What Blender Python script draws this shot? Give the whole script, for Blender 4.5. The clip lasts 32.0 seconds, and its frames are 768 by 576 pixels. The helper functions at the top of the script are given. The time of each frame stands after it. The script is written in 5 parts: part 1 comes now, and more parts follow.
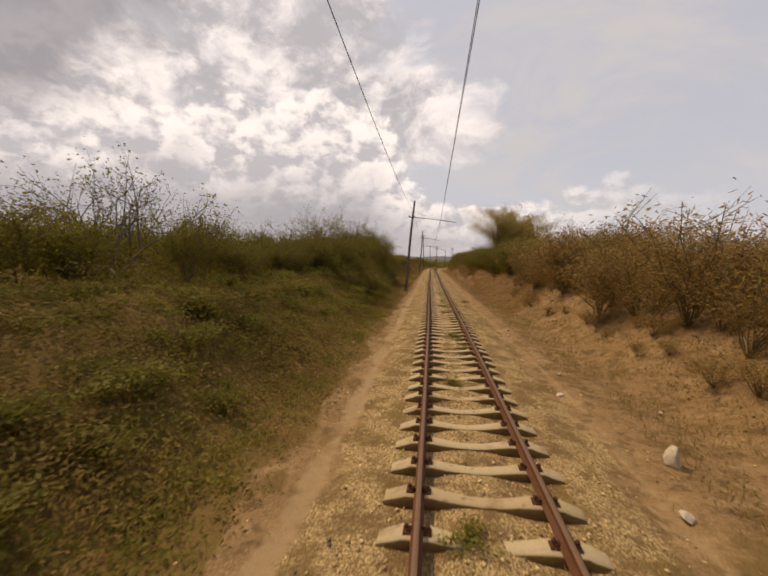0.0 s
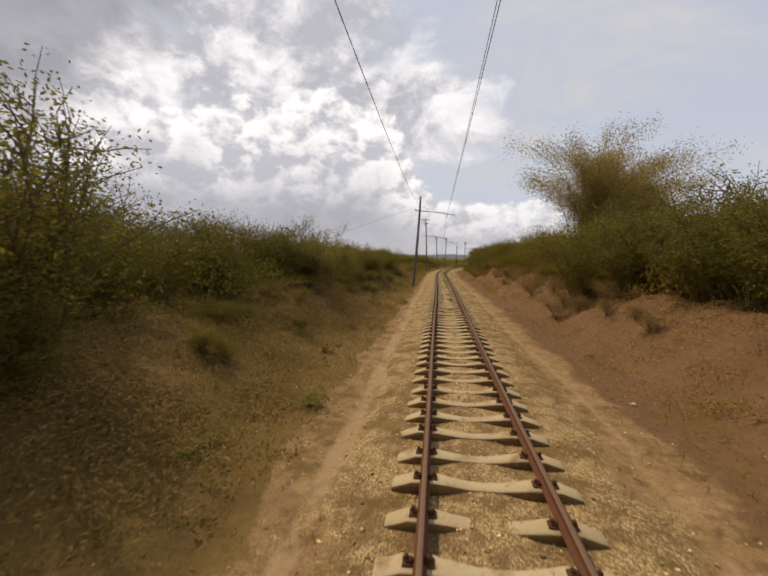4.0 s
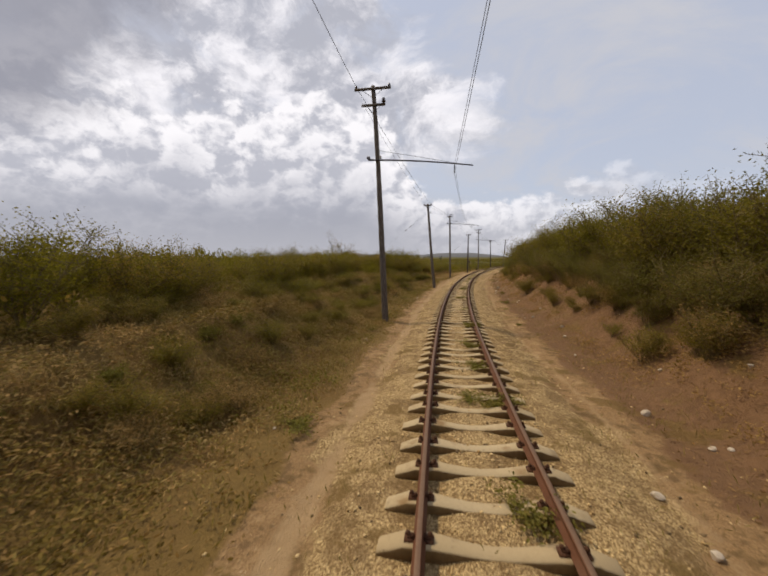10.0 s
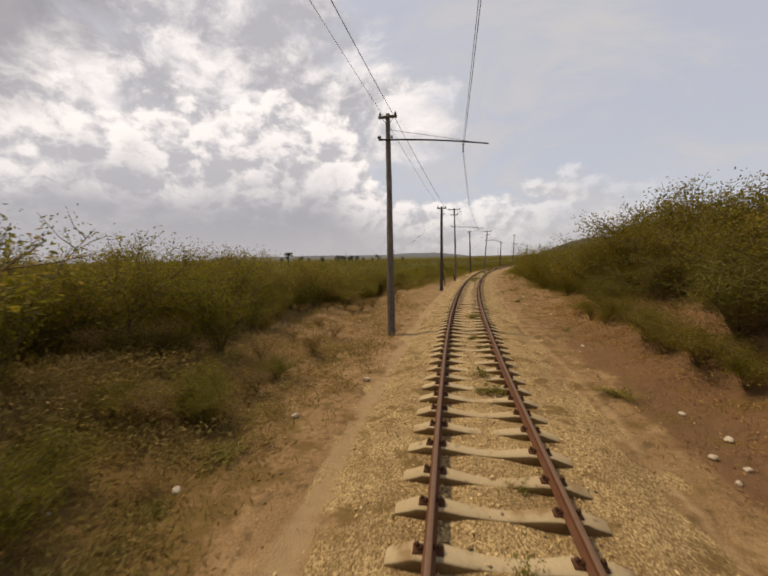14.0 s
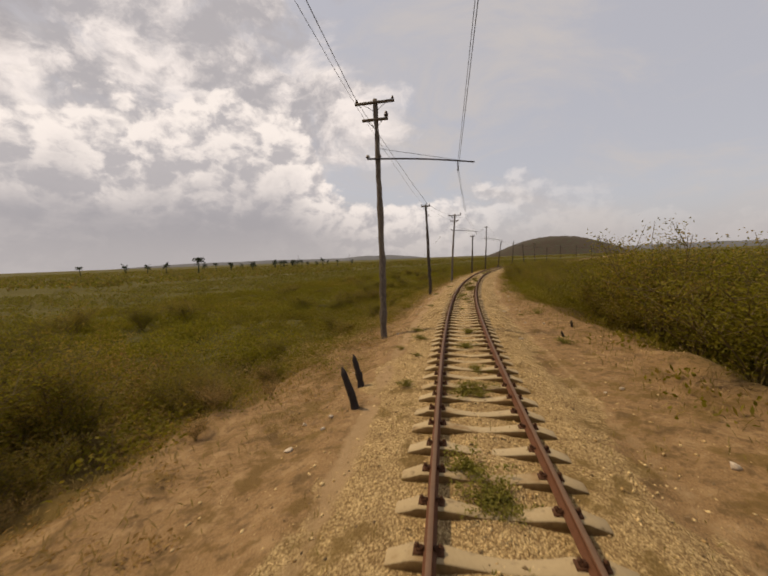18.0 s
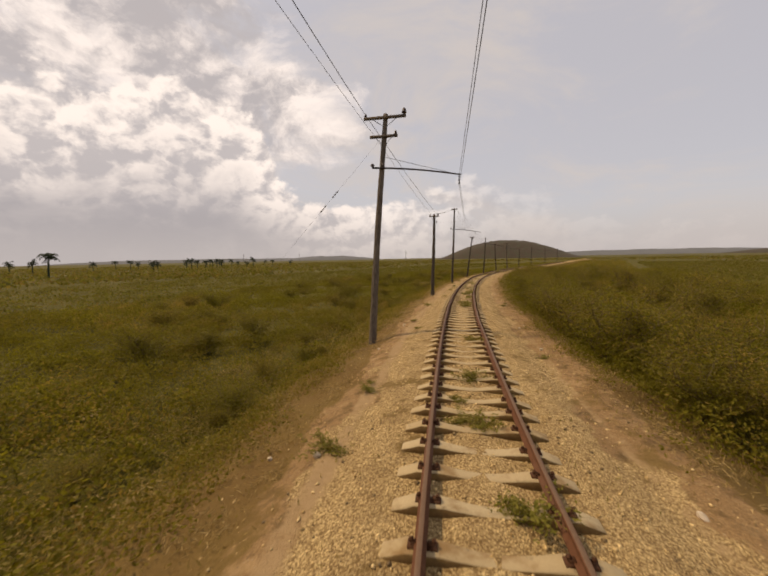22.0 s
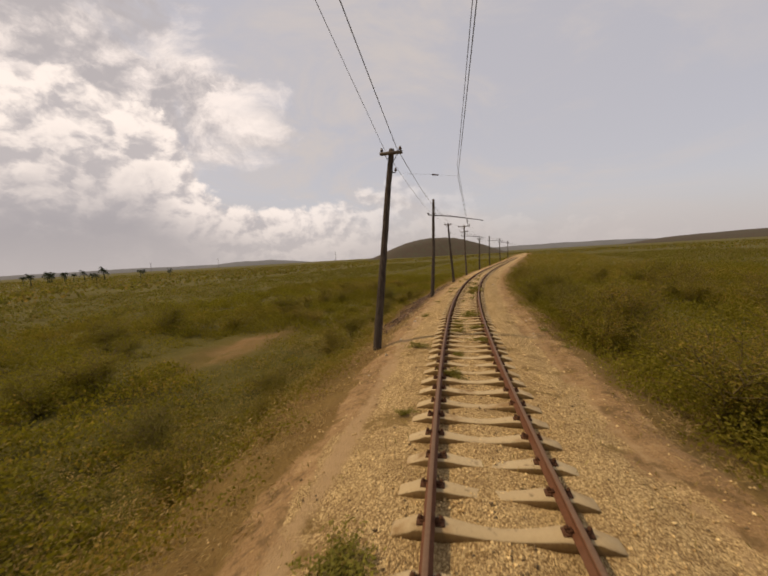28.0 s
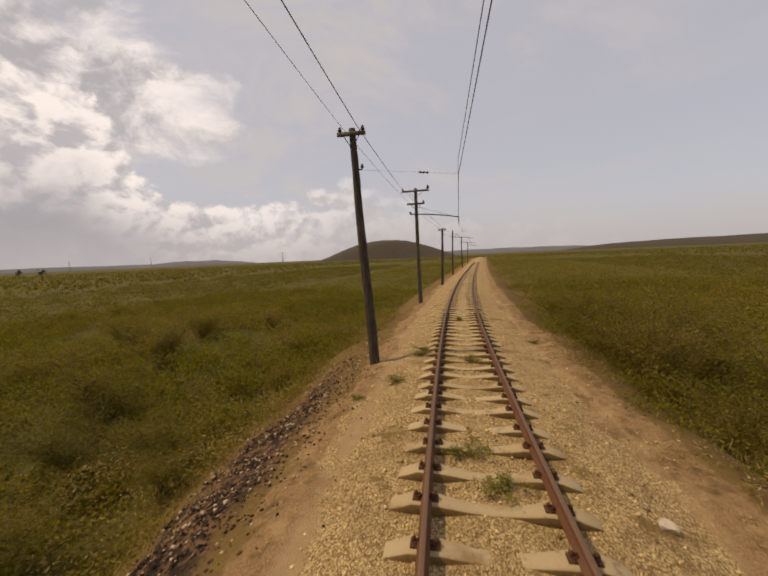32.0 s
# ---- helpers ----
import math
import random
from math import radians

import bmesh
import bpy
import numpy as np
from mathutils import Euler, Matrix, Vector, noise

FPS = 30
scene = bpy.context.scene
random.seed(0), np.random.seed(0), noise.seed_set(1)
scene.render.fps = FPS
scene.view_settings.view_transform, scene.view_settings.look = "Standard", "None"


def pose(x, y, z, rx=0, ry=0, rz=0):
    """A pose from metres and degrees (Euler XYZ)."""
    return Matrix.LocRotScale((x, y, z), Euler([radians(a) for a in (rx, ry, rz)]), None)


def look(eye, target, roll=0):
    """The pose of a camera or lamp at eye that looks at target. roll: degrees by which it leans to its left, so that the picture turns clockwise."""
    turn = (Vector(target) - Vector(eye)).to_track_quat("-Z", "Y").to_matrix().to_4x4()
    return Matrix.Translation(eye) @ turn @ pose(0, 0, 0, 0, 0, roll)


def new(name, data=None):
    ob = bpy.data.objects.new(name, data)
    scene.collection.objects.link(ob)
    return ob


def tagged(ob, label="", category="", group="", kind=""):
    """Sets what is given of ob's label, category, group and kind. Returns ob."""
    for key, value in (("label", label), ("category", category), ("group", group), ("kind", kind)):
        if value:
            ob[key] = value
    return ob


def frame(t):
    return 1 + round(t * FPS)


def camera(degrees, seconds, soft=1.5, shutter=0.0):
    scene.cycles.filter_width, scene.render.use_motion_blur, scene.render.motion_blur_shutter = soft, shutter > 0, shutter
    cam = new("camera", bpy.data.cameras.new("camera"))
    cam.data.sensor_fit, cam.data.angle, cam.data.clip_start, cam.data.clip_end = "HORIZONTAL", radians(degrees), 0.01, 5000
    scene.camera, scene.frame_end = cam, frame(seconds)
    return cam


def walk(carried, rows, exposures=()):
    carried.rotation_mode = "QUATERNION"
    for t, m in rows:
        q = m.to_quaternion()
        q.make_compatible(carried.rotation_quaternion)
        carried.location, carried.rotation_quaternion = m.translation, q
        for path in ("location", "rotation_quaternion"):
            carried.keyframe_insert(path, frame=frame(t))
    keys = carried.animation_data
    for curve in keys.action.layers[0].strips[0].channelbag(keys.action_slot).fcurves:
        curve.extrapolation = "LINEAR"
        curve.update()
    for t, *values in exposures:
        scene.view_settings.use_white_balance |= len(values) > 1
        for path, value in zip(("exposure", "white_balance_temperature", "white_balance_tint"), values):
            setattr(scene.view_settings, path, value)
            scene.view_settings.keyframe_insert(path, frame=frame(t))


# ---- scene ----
# metres and degrees: seconds, x, y, z, pitch, roll, yaw
CAMROWS = [
    (0.0, -0.691, 0.000, 2.702, -4.71, -2.14, 7.92),
    (0.5, -0.710, 5.803, 2.664, -4.66, -1.78, 8.07),
    (1.0, -0.760, 11.563, 2.627, -4.69, -1.77, 8.14),
    (1.5, -0.834, 17.279, 2.590, -4.99, -2.19, 8.35),
    (2.0, -0.923, 22.950, 2.554, -5.25, -1.90, 8.44),
    (2.5, -1.021, 28.581, 2.522, -4.99, -1.17, 8.76),
    (3.0, -1.121, 34.175, 2.493, -4.88, -1.25, 8.81),
    (3.5, -1.217, 39.733, 2.467, -5.02, -1.61, 8.91),
    (4.0, -1.301, 45.253, 2.445, -4.96, -1.63, 8.96),
    (4.5, -1.376, 50.744, 2.426, -4.96, -1.62, 8.89),
    (5.0, -1.440, 56.214, 2.410, -5.02, -1.61, 8.74),
    (5.5, -1.493, 61.662, 2.398, -5.17, -1.50, 8.46),
    (6.0, -1.534, 67.089, 2.387, -5.11, -1.29, 8.52),
    (6.5, -1.574, 72.488, 2.374, -4.88, -1.65, 8.25),
    (7.0, -1.620, 77.855, 2.359, -4.30, -1.34, 8.27),
    (7.5, -1.677, 83.190, 2.343, -4.44, -0.61, 7.95),
    (8.0, -1.744, 88.493, 2.324, -4.79, -0.67, 8.11),
    (8.5, -1.819, 93.777, 2.304, -4.80, -0.20, 8.23),
    (9.0, -1.899, 99.057, 2.281, -4.70, 0.13, 8.33),
    (9.5, -1.981, 104.332, 2.258, -4.74, 0.09, 8.64),
    (10.0, -2.045, 109.605, 2.236, -4.81, 0.23, 8.44),
    (10.5, -2.063, 114.898, 2.216, -4.80, 0.41, 8.48),
    (11.0, -2.012, 120.234, 2.198, -4.90, -0.43, 8.01),
    (11.5, -1.868, 125.609, 2.182, -4.70, -0.31, 7.30),
    (12.0, -1.630, 131.020, 2.168, -4.63, -0.06, 6.47),
    (12.5, -1.305, 136.431, 2.156, -4.72, 0.64, 5.51),
    (13.0, -0.899, 141.807, 2.145, -4.70, 1.08, 4.77),
    (13.5, -0.418, 147.149, 2.134, -4.79, 1.06, 4.20),
    (14.0, 0.138, 152.454, 2.123, -4.76, 1.07, 3.00),
    (14.5, 0.767, 157.713, 2.110, -4.76, 1.04, 2.01),
    (15.0, 1.468, 162.918, 2.097, -4.78, 0.93, 1.17),
    (15.5, 2.235, 168.068, 2.084, -4.83, 0.61, 0.53),
    (16.0, 3.067, 173.162, 2.070, -4.66, 0.72, -0.32),
    (16.5, 3.960, 178.212, 2.055, -4.72, 1.01, -1.13),
    (17.0, 4.916, 183.234, 2.041, -4.83, 1.05, -1.91),
    (17.5, 5.932, 188.226, 2.028, -4.72, 1.03, -2.73),
    (18.0, 7.006, 193.187, 2.016, -4.50, 2.14, -3.64),
    (18.5, 8.141, 198.122, 2.005, -4.92, 2.18, -4.34),
    (19.0, 9.334, 203.034, 1.995, -5.36, 2.40, -5.24),
    (19.5, 10.593, 207.922, 1.987, -5.10, 3.19, -6.32),
    (20.0, 11.920, 212.783, 1.980, -4.54, 3.33, -6.80),
    (20.5, 13.324, 217.600, 1.975, -4.53, 2.45, -6.83),
    (21.0, 14.797, 222.359, 1.968, -4.34, 2.54, -7.96),
    (21.5, 16.339, 227.058, 1.960, -4.44, 2.05, -8.96),
    (22.0, 17.939, 231.699, 1.949, -4.53, 1.09, -10.66),
    (22.5, 19.589, 236.280, 1.935, -3.85, 1.62, -11.78),
    (23.0, 21.281, 240.802, 1.920, -4.11, 1.78, -12.35),
    (23.5, 23.013, 245.265, 1.902, -4.53, 2.28, -12.56),
    (24.0, 24.791, 249.667, 1.881, -4.71, 2.45, -13.11),
    (24.5, 26.624, 254.032, 1.859, -4.81, 2.09, -13.74),
    (25.0, 28.530, 258.379, 1.834, -4.99, 2.01, -14.41),
    (25.5, 30.511, 262.707, 1.808, -4.97, 1.77, -15.47),
    (26.0, 32.561, 267.015, 1.780, -4.88, 2.09, -16.84),
    (26.5, 34.682, 271.297, 1.751, -4.79, 2.32, -18.07),
    (27.0, 36.864, 275.547, 1.720, -4.68, 2.57, -19.27),
    (27.5, 39.109, 279.763, 1.687, -4.52, 2.99, -20.57),
    (28.0, 41.421, 283.942, 1.652, -4.74, 3.31, -20.90),
    (28.5, 43.772, 288.034, 1.617, -4.71, 3.18, -21.65),
    (29.0, 46.133, 291.985, 1.581, -4.84, 2.89, -22.38),
    (29.5, 48.497, 295.798, 1.544, -5.02, 3.01, -23.30),
    (30.0, 50.861, 299.474, 1.510, -5.12, 2.28, -24.25),
    (30.5, 53.226, 303.025, 1.477, -4.93, 2.26, -25.33),
    (31.0, 55.594, 306.466, 1.445, -4.73, 1.86, -26.76),
    (31.5, 57.962, 309.796, 1.416, -4.71, 2.19, -27.60),
    (32.0, 60.324, 313.020, 1.387, -4.75, 2.42, -28.12),
]

cam = camera(91.7, 32.0, soft=1.9, shutter=0.08)
walk(cam, [(t, pose(x, y, z, 90 + p, r, w)) for t, x, y, z, p, r, w in CAMROWS],
     exposures=[(0.0, 0.06, 7570, 17), (2.0, 0.0, 7320, 16), (3.0, 0.06, 6920, 14), (6.0, 0.16, 6800, 12), (8.0, 0.0, 6420, 12), (9.0, -0.06, 6470, 12),
                (10.0, 0.04, 6570, 13), (12.0, 0.1, 7020, 14), (13.0, 0.06, 7020, 13), (16.0, 0.0, 7470, 16), (17.0, -0.12, 7470, 15),
                (19.0, -0.06, 7620, 16), (25.0, 0.04, 7920, 17), (29.0, -0.06, 7670, 17), (32.0, -0.1, 7570, 17)])
# ---- light ----
SUN_AZ, SUN_EL = -62.0, 56.0      # degrees clockwise from +y, and above the horizon


class Nodes:
    """Short hand for node trees."""

    def __init__(self, tree):
        self.t = tree
        self.n = tree.nodes
        self.n.clear()

    def add(self, kind, **given):
        node = self.n.new(kind)
        for key, value in given.items():
            if key == "op":
                node.operation = value
            elif key == "mode":
                node.data_type = value
            elif key == "blend":
                node.blend_type = value
        return node

    def link(self, a, b):
        self.t.links.new(a, b)

    def put(self, socket, value):
        if hasattr(value, "links"):
            self.link(value, socket)
        elif isinstance(value, tuple) and len(value) == 3 and socket.type == "RGBA":
            socket.default_value = (*value, 1)
        else:
            socket.default_value = value

    def math(self, op, a, b=0.0, c=0.0, clamp=False):
        node = self.add("ShaderNodeMath", op=op)
        node.use_clamp = clamp
        for i, v in enumerate((a, b, c)):
            self.put(node.inputs[i], v)
        return node.outputs[0]

    def ramp(self, value, lo, hi, a=0.0, b=1.0, smooth=True):
        node = self.add("ShaderNodeMapRange")
        node.interpolation_type = "SMOOTHSTEP" if smooth else "LINEAR"
        for i, v in enumerate((value, lo, hi, a, b)):
            self.put(node.inputs[i], v)
        return node.outputs[0]

    def mix(self, f, a, b, blend="MIX"):
        node = self.add("ShaderNodeMix", mode="RGBA", blend=blend)
        self.put(node.inputs[0], f)
        self.put(node.inputs[6], a)
        self.put(node.inputs[7], b)
        return node.outputs[2]

    def noise(self, vec, scale, detail=4.0, rough=0.55, distort=0.0, colour=False):
        node = self.add("ShaderNodeTexNoise")
        if vec is not None:
            self.link(vec, node.inputs["Vector"])
        node.inputs["Scale"].default_value = scale
        node.inputs["Detail"].default_value = detail
        node.inputs["Roughness"].default_value = rough
        node.inputs["Distortion"].default_value = distort
        return node.outputs[1 if colour else 0]

    def vec(self, op, a, b=None):
        node = self.add("ShaderNodeVectorMath", op=op)
        self.put(node.inputs[0], a)
        if b is not None:
            self.put(node.inputs[1], b)
        return node.outputs["Value" if op in ("DOT_PRODUCT", "LENGTH", "DISTANCE") else "Vector"]


world = bpy.data.worlds.new("sky")
scene.world = world
world.use_nodes = True
W = Nodes(world.node_tree)
sky = W.add("ShaderNodeTexSky")
sky.sky_type = "NISHITA"
sky.sun_disc = False
sky.sun_elevation, sky.sun_rotation = radians(SUN_EL), radians(SUN_AZ)
sky.dust_density, sky.air_density = 1.6, 1.0
way = W.add("ShaderNodeTexCoord").outputs["Generated"]
parts = W.add("ShaderNodeSeparateXYZ")
W.link(way, parts.inputs[0])
dx, dy, dz = parts.outputs
blue = W.mix(0.68, W.mix(1.0, sky.outputs[0], (0.105, 0.105, 0.105), "MULTIPLY"), (0.565, 0.62, 0.735))
# cumulus heads banked up in the west, broken cloud over them, thin veils in the east
e, a = radians(SUN_EL), radians(SUN_AZ)
to_sun = (math.sin(a) * math.cos(e) * 0.028, math.cos(a) * math.cos(e) * 0.028, math.sin(e) * 0.028)
squash = W.vec("MULTIPLY", way, (1.0, 1.0, 1.35))
bend = W.vec("SUBTRACT", W.noise(squash, 7.0, 5.0, 0.6, 0.0, True), (0.5, 0.5, 0.5))
swirl = W.vec("ADD", squash, W.vec("MULTIPLY", bend, (0.075, 0.075, 0.075)))


def billow(vec, scale):
    """Heaped round cells, coarse to fine, about 0 to 1."""
    k_ = W.add("ShaderNodeTexVoronoi")
    k_.feature, k_.normalize = "F1", True
    for socket, value in (("Scale", scale), ("Detail", 4.0), ("Roughness", 0.52), ("Lacunarity", 2.15)):
        k_.inputs[socket].default_value = value
    W.link(vec, k_.inputs["Vector"])
    return W.math("SUBTRACT", 1.0, k_.outputs["Distance"])


az = W.math("ARCTAN2", dx, dy)
el = W.math("ARCSINE", dz)
body = billow(swirl, 8.5)
relief = W.math("SUBTRACT", body, billow(W.vec("ADD", swirl, to_sun), 8.5))
wisp = W.noise(swirl, 9.0, 7.0, 0.62, 0.3)
bulk = W.noise(squash, 2.7, 3.0, 0.5)
# thin high cloud over a pale blue
veil = W.ramp(W.noise(W.vec("MULTIPLY", way, (1.0, 1.0, 2.4)), 2.6, 7.0, 0.62, 0.7), 0.40, 0.66)
clear = W.ramp(az, radians(76.0), radians(44.0), 0.2, 1.0)
sky_all = W.mix(W.math("MULTIPLY", W.math("ADD", W.math("MULTIPLY", veil, 0.72), 0.14), clear), blue, (0.565, 0.58, 0.615))
# broken cloud, grey on its under side
torn = W.math("ADD", W.noise(swirl, 3.1, 9.0, 0.60, 0.5), W.ramp(az, radians(14.0), radians(-16.0), -0.10, 0.16))
white = W.mix(W.ramp(W.math("ADD", W.noise(swirl, 4.6, 7.0, 0.62, 0.3), W.math("MULTIPLY", relief, 0.5)), 0.42, 0.64), (0.45, 0.47, 0.53), (0.93, 0.93, 0.96))
sky_all = W.mix(W.math("MULTIPLY", W.ramp(torn, 0.50, 0.66), 0.95), sky_all, white)
# the heaped bank, its tops about twenty degrees up in the west and low in the east
crown = W.math("ADD", W.ramp(az, radians(4.0), radians(-15.0), 0.135, 0.37), W.ramp(az, radians(30.0), radians(60.0), 0.0, -0.16))
crown = W.math("ADD", crown, W.math("MULTIPLY", W.math("SUBTRACT", bulk, 0.5), 0.30))
inside = W.math("ADD", W.math("SUBTRACT", crown, el), W.math("MULTIPLY", W.math("SUBTRACT", body, 0.62), 0.32))
heap = W.ramp(inside, 0.0, 0.035)
heap = W.math("MULTIPLY", heap, W.ramp(az, radians(35.0), radians(0.0), 0.15, 1.0))
puffs = W.mix(W.ramp(W.math("ADD", relief, W.math("MULTIPLY", W.math("SUBTRACT", wisp, 0.5), 0.16)), -0.09, 0.075), (0.50, 0.52, 0.58), (0.95, 0.95, 0.97))
puffs = W.mix(W.math("MULTIPLY", W.ramp(inside, 0.09, 0.30), W.ramp(W.noise(squash, 3.6, 5.0, 0.55, 0.4), 0.36, 0.60, 0.30, 0.95)), puffs, (0.42, 0.44, 0.50))
sky_all = W.mix(W.math("MULTIPLY", heap, 0.97), sky_all, puffs)
shadowed = W.math("ADD", W.math("ADD", W.math("MULTIPLY", az, -1.0), W.math("MULTIPLY", W.math("SUBTRACT", el, 0.26), 0.9)), W.math("MULTIPLY", W.math("SUBTRACT", wisp, 0.5), 0.35))
gloom = W.math("MULTIPLY", W.ramp(shadowed, 0.77, 0.97), W.ramp(el, 0.17, 0.30))
sky_all = W.mix(W.math("MULTIPLY", gloom, 0.85), sky_all, (0.30, 0.31, 0.36))
bank_az = W.ramp(az, radians(12.0), radians(-14.0))
bank = W.math("MULTIPLY", bank_az, W.math("MULTIPLY", W.ramp(el, 0.20, 0.06), W.ramp(W.noise(squash, 2.6, 4.0, 0.55), 0.30, 0.55, 0.55, 1.0)))
sky_all = W.mix(W.math("MULTIPLY", bank, 0.75), sky_all, (0.33, 0.35, 0.41))
haze = W.ramp(dz, 0.14, 0.0)
sky_all = W.mix(W.math("MULTIPLY", haze, 0.7), sky_all, (0.48, 0.49, 0.53))
bg = W.add("ShaderNodeBackground")
W.link(sky_all, bg.inputs[0])
bg.inputs[1].default_value = 1.0
out = W.add("ShaderNodeOutputWorld")
W.link(bg.outputs[0], out.inputs[0])

lamp = bpy.data.lights.new("sun", "SUN")
lamp.energy, lamp.angle, lamp.color = 2.5, radians(3.0), (1.0, 0.87, 0.66)
sun_ob = new("sun", lamp)
e, a = radians(SUN_EL), radians(SUN_AZ)
sun_ob.matrix_world = look((0, 0, 60), (-30 * math.sin(a) * math.cos(e), -30 * math.cos(a) * math.cos(e), 60 - 30 * math.sin(e)))


# ---- materials ----
def material(name):
    m = bpy.data.materials.new(name)
    m.use_nodes = True
    return m, Nodes(m.node_tree)


def finish(n, colour, rough=0.9, metal=0.0, bump=None, strength=0.3, distance=0.02, leaf=0.0):
    b = n.add("ShaderNodeBsdfPrincipled")
    n.put(b.inputs["Base Color"], colour)
    n.put(b.inputs["Roughness"], rough)
    b.inputs["Metallic"].default_value = metal
    b.inputs["Specular IOR Level"].default_value = 0.25
    if bump is not None:
        k = n.add("ShaderNodeBump")
        k.inputs["Strength"].default_value = strength
        k.inputs["Distance"].default_value = distance
        n.link(bump, k.inputs["Height"])
        n.link(k.outputs[0], b.inputs["Normal"])
    o = n.add("ShaderNodeOutputMaterial")
    shader = b.outputs[0]
    if leaf:
        tr = n.add("ShaderNodeBsdfTranslucent")
        n.put(tr.inputs[0], colour)
        mx = n.add("ShaderNodeMixShader")
        mx.inputs[0].default_value = leaf
        n.link(shader, mx.inputs[1])
        n.link(tr.outputs[0], mx.inputs[2])
        shader = mx.outputs[0]
    n.link(shader, o.inputs[0])


def place(n):
    return n.add("ShaderNodeNewGeometry").outputs["Position"]


def local(n):
    return n.add("ShaderNodeTexCoord").outputs["Object"]


def leaf_material(name, dark, light, dry, share_dry=0.2, by_object=False, leaf=0.3):
    m, n = material(name)
    geo = n.add("ShaderNodeNewGeometry")
    one = geo.outputs["Random Per Island"]
    c = n.mix(one, dark, light)
    patch = n.noise(geo.outputs["Position"], 0.35, 3.0)
    if by_object:
        info = n.add("ShaderNodeObjectInfo")
        patch = n.math("ADD", n.math("MULTIPLY", patch, 0.6), n.math("MULTIPLY", info.outputs["Random"], 0.4))
    dryness = n.math("ADD", n.math("MULTIPLY", n.math("FRACT", n.math("MULTIPLY", one, 7.13)), 0.5), n.math("MULTIPLY", patch, 1.0))
    f = n.ramp(dryness, 1.12 - share_dry, 1.32 - share_dry)
    c = n.mix(f, c, dry)
    broad = n.ramp(n.noise(geo.outputs["Position"], 0.11, 4.0, 0.6), 0.42, 0.62, 0.0, 0.5)
    c = n.mix(broad, c, n.mix(0.2, dark, dry))
    finish(n, c, 0.75, leaf=leaf)
    return m


M = {}
M["leaf"] = leaf_material("leaf_scrub", (0.130, 0.116, 0.009), (0.285, 0.244, 0.021), (0.370, 0.245, 0.052), 0.28, True, 0.5)
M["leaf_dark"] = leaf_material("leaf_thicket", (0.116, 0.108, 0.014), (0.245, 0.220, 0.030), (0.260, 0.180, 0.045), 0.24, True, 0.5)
M["leaf_dry"] = leaf_material("leaf_dry_brush", (0.270, 0.162, 0.045), (0.430, 0.270, 0.082), (0.470, 0.300, 0.100), 0.4, True, 0.35)
M["leaf_bamboo"] = leaf_material("leaf_bamboo", (0.215, 0.182, 0.038), (0.420, 0.330, 0.085), (0.500, 0.345, 0.110), 0.30, True, 0.45)
M["weed"] = leaf_material("leaf_weed", (0.145, 0.138, 0.020), (0.285, 0.250, 0.041), (0.340, 0.240, 0.062), 0.2, True, 0.4)
M["grass"] = leaf_material("grass_dry", (0.190, 0.150, 0.030), (0.365, 0.275, 0.072), (0.460, 0.320, 0.120), 0.42, leaf=0.35)
M["straw"] = leaf_material("grass_straw", (0.260, 0.170, 0.055), (0.460, 0.320, 0.125), (0.540, 0.390, 0.170), 0.4, leaf=0.35)
M["litter"] = leaf_material("leaf_litter", (0.113, 0.061, 0.017), (0.311, 0.176, 0.055), (0.478, 0.274, 0.095), 0.35, leaf=0.15)
M["cover"] = leaf_material("bank_cover", (0.125, 0.090, 0.013), (0.300, 0.205, 0.037), (0.375, 0.226, 0.068), 0.38, leaf=0.35)

m, n = material("bark_grey")
g = n.noise(local(n), 9.0, 6.0, 0.65)
finish(n, n.mix(g, (0.070, 0.056, 0.042), (0.22, 0.185, 0.145)), 0.9, bump=g, strength=0.5)
M["bark"] = m

m, n = material("twig_olive")
finish(n, n.mix(n.noise(local(n), 9.0, 4.0), (0.095, 0.070, 0.026), (0.210, 0.155, 0.062)), 0.9)
M["twig"] = m

m, n = material("rust_rail")
p = place(n)
g = n.noise(p, 14.0, 6.0, 0.6)
k = n.noise(p, 1.3, 4.0, 0.6)
c = n.mix(g, (0.085, 0.035, 0.017), (0.205, 0.085, 0.040))
c = n.mix(n.ramp(k, 0.45, 0.7), c, (0.160, 0.078, 0.043))
finish(n, c, 0.75, 0.2, bump=g, strength=0.25, distance=0.004)
M["rail"] = m
m, n = material("steel_running_band")
g = n.noise(place(n), 20.0, 4.0, 0.6)
finish(n, n.mix(g, (0.130, 0.074, 0.042), (0.230, 0.138, 0.083)), 0.6, 0.3)
M["rail_top"] = m

m, n = material("rust_iron")
g = n.noise(place(n), 30.0, 5.0)
finish(n, n.mix(g, (0.050, 0.023, 0.013), (0.150, 0.067, 0.032)), 0.85, 0.2, bump=g, strength=0.4, distance=0.004)
M["iron"] = m

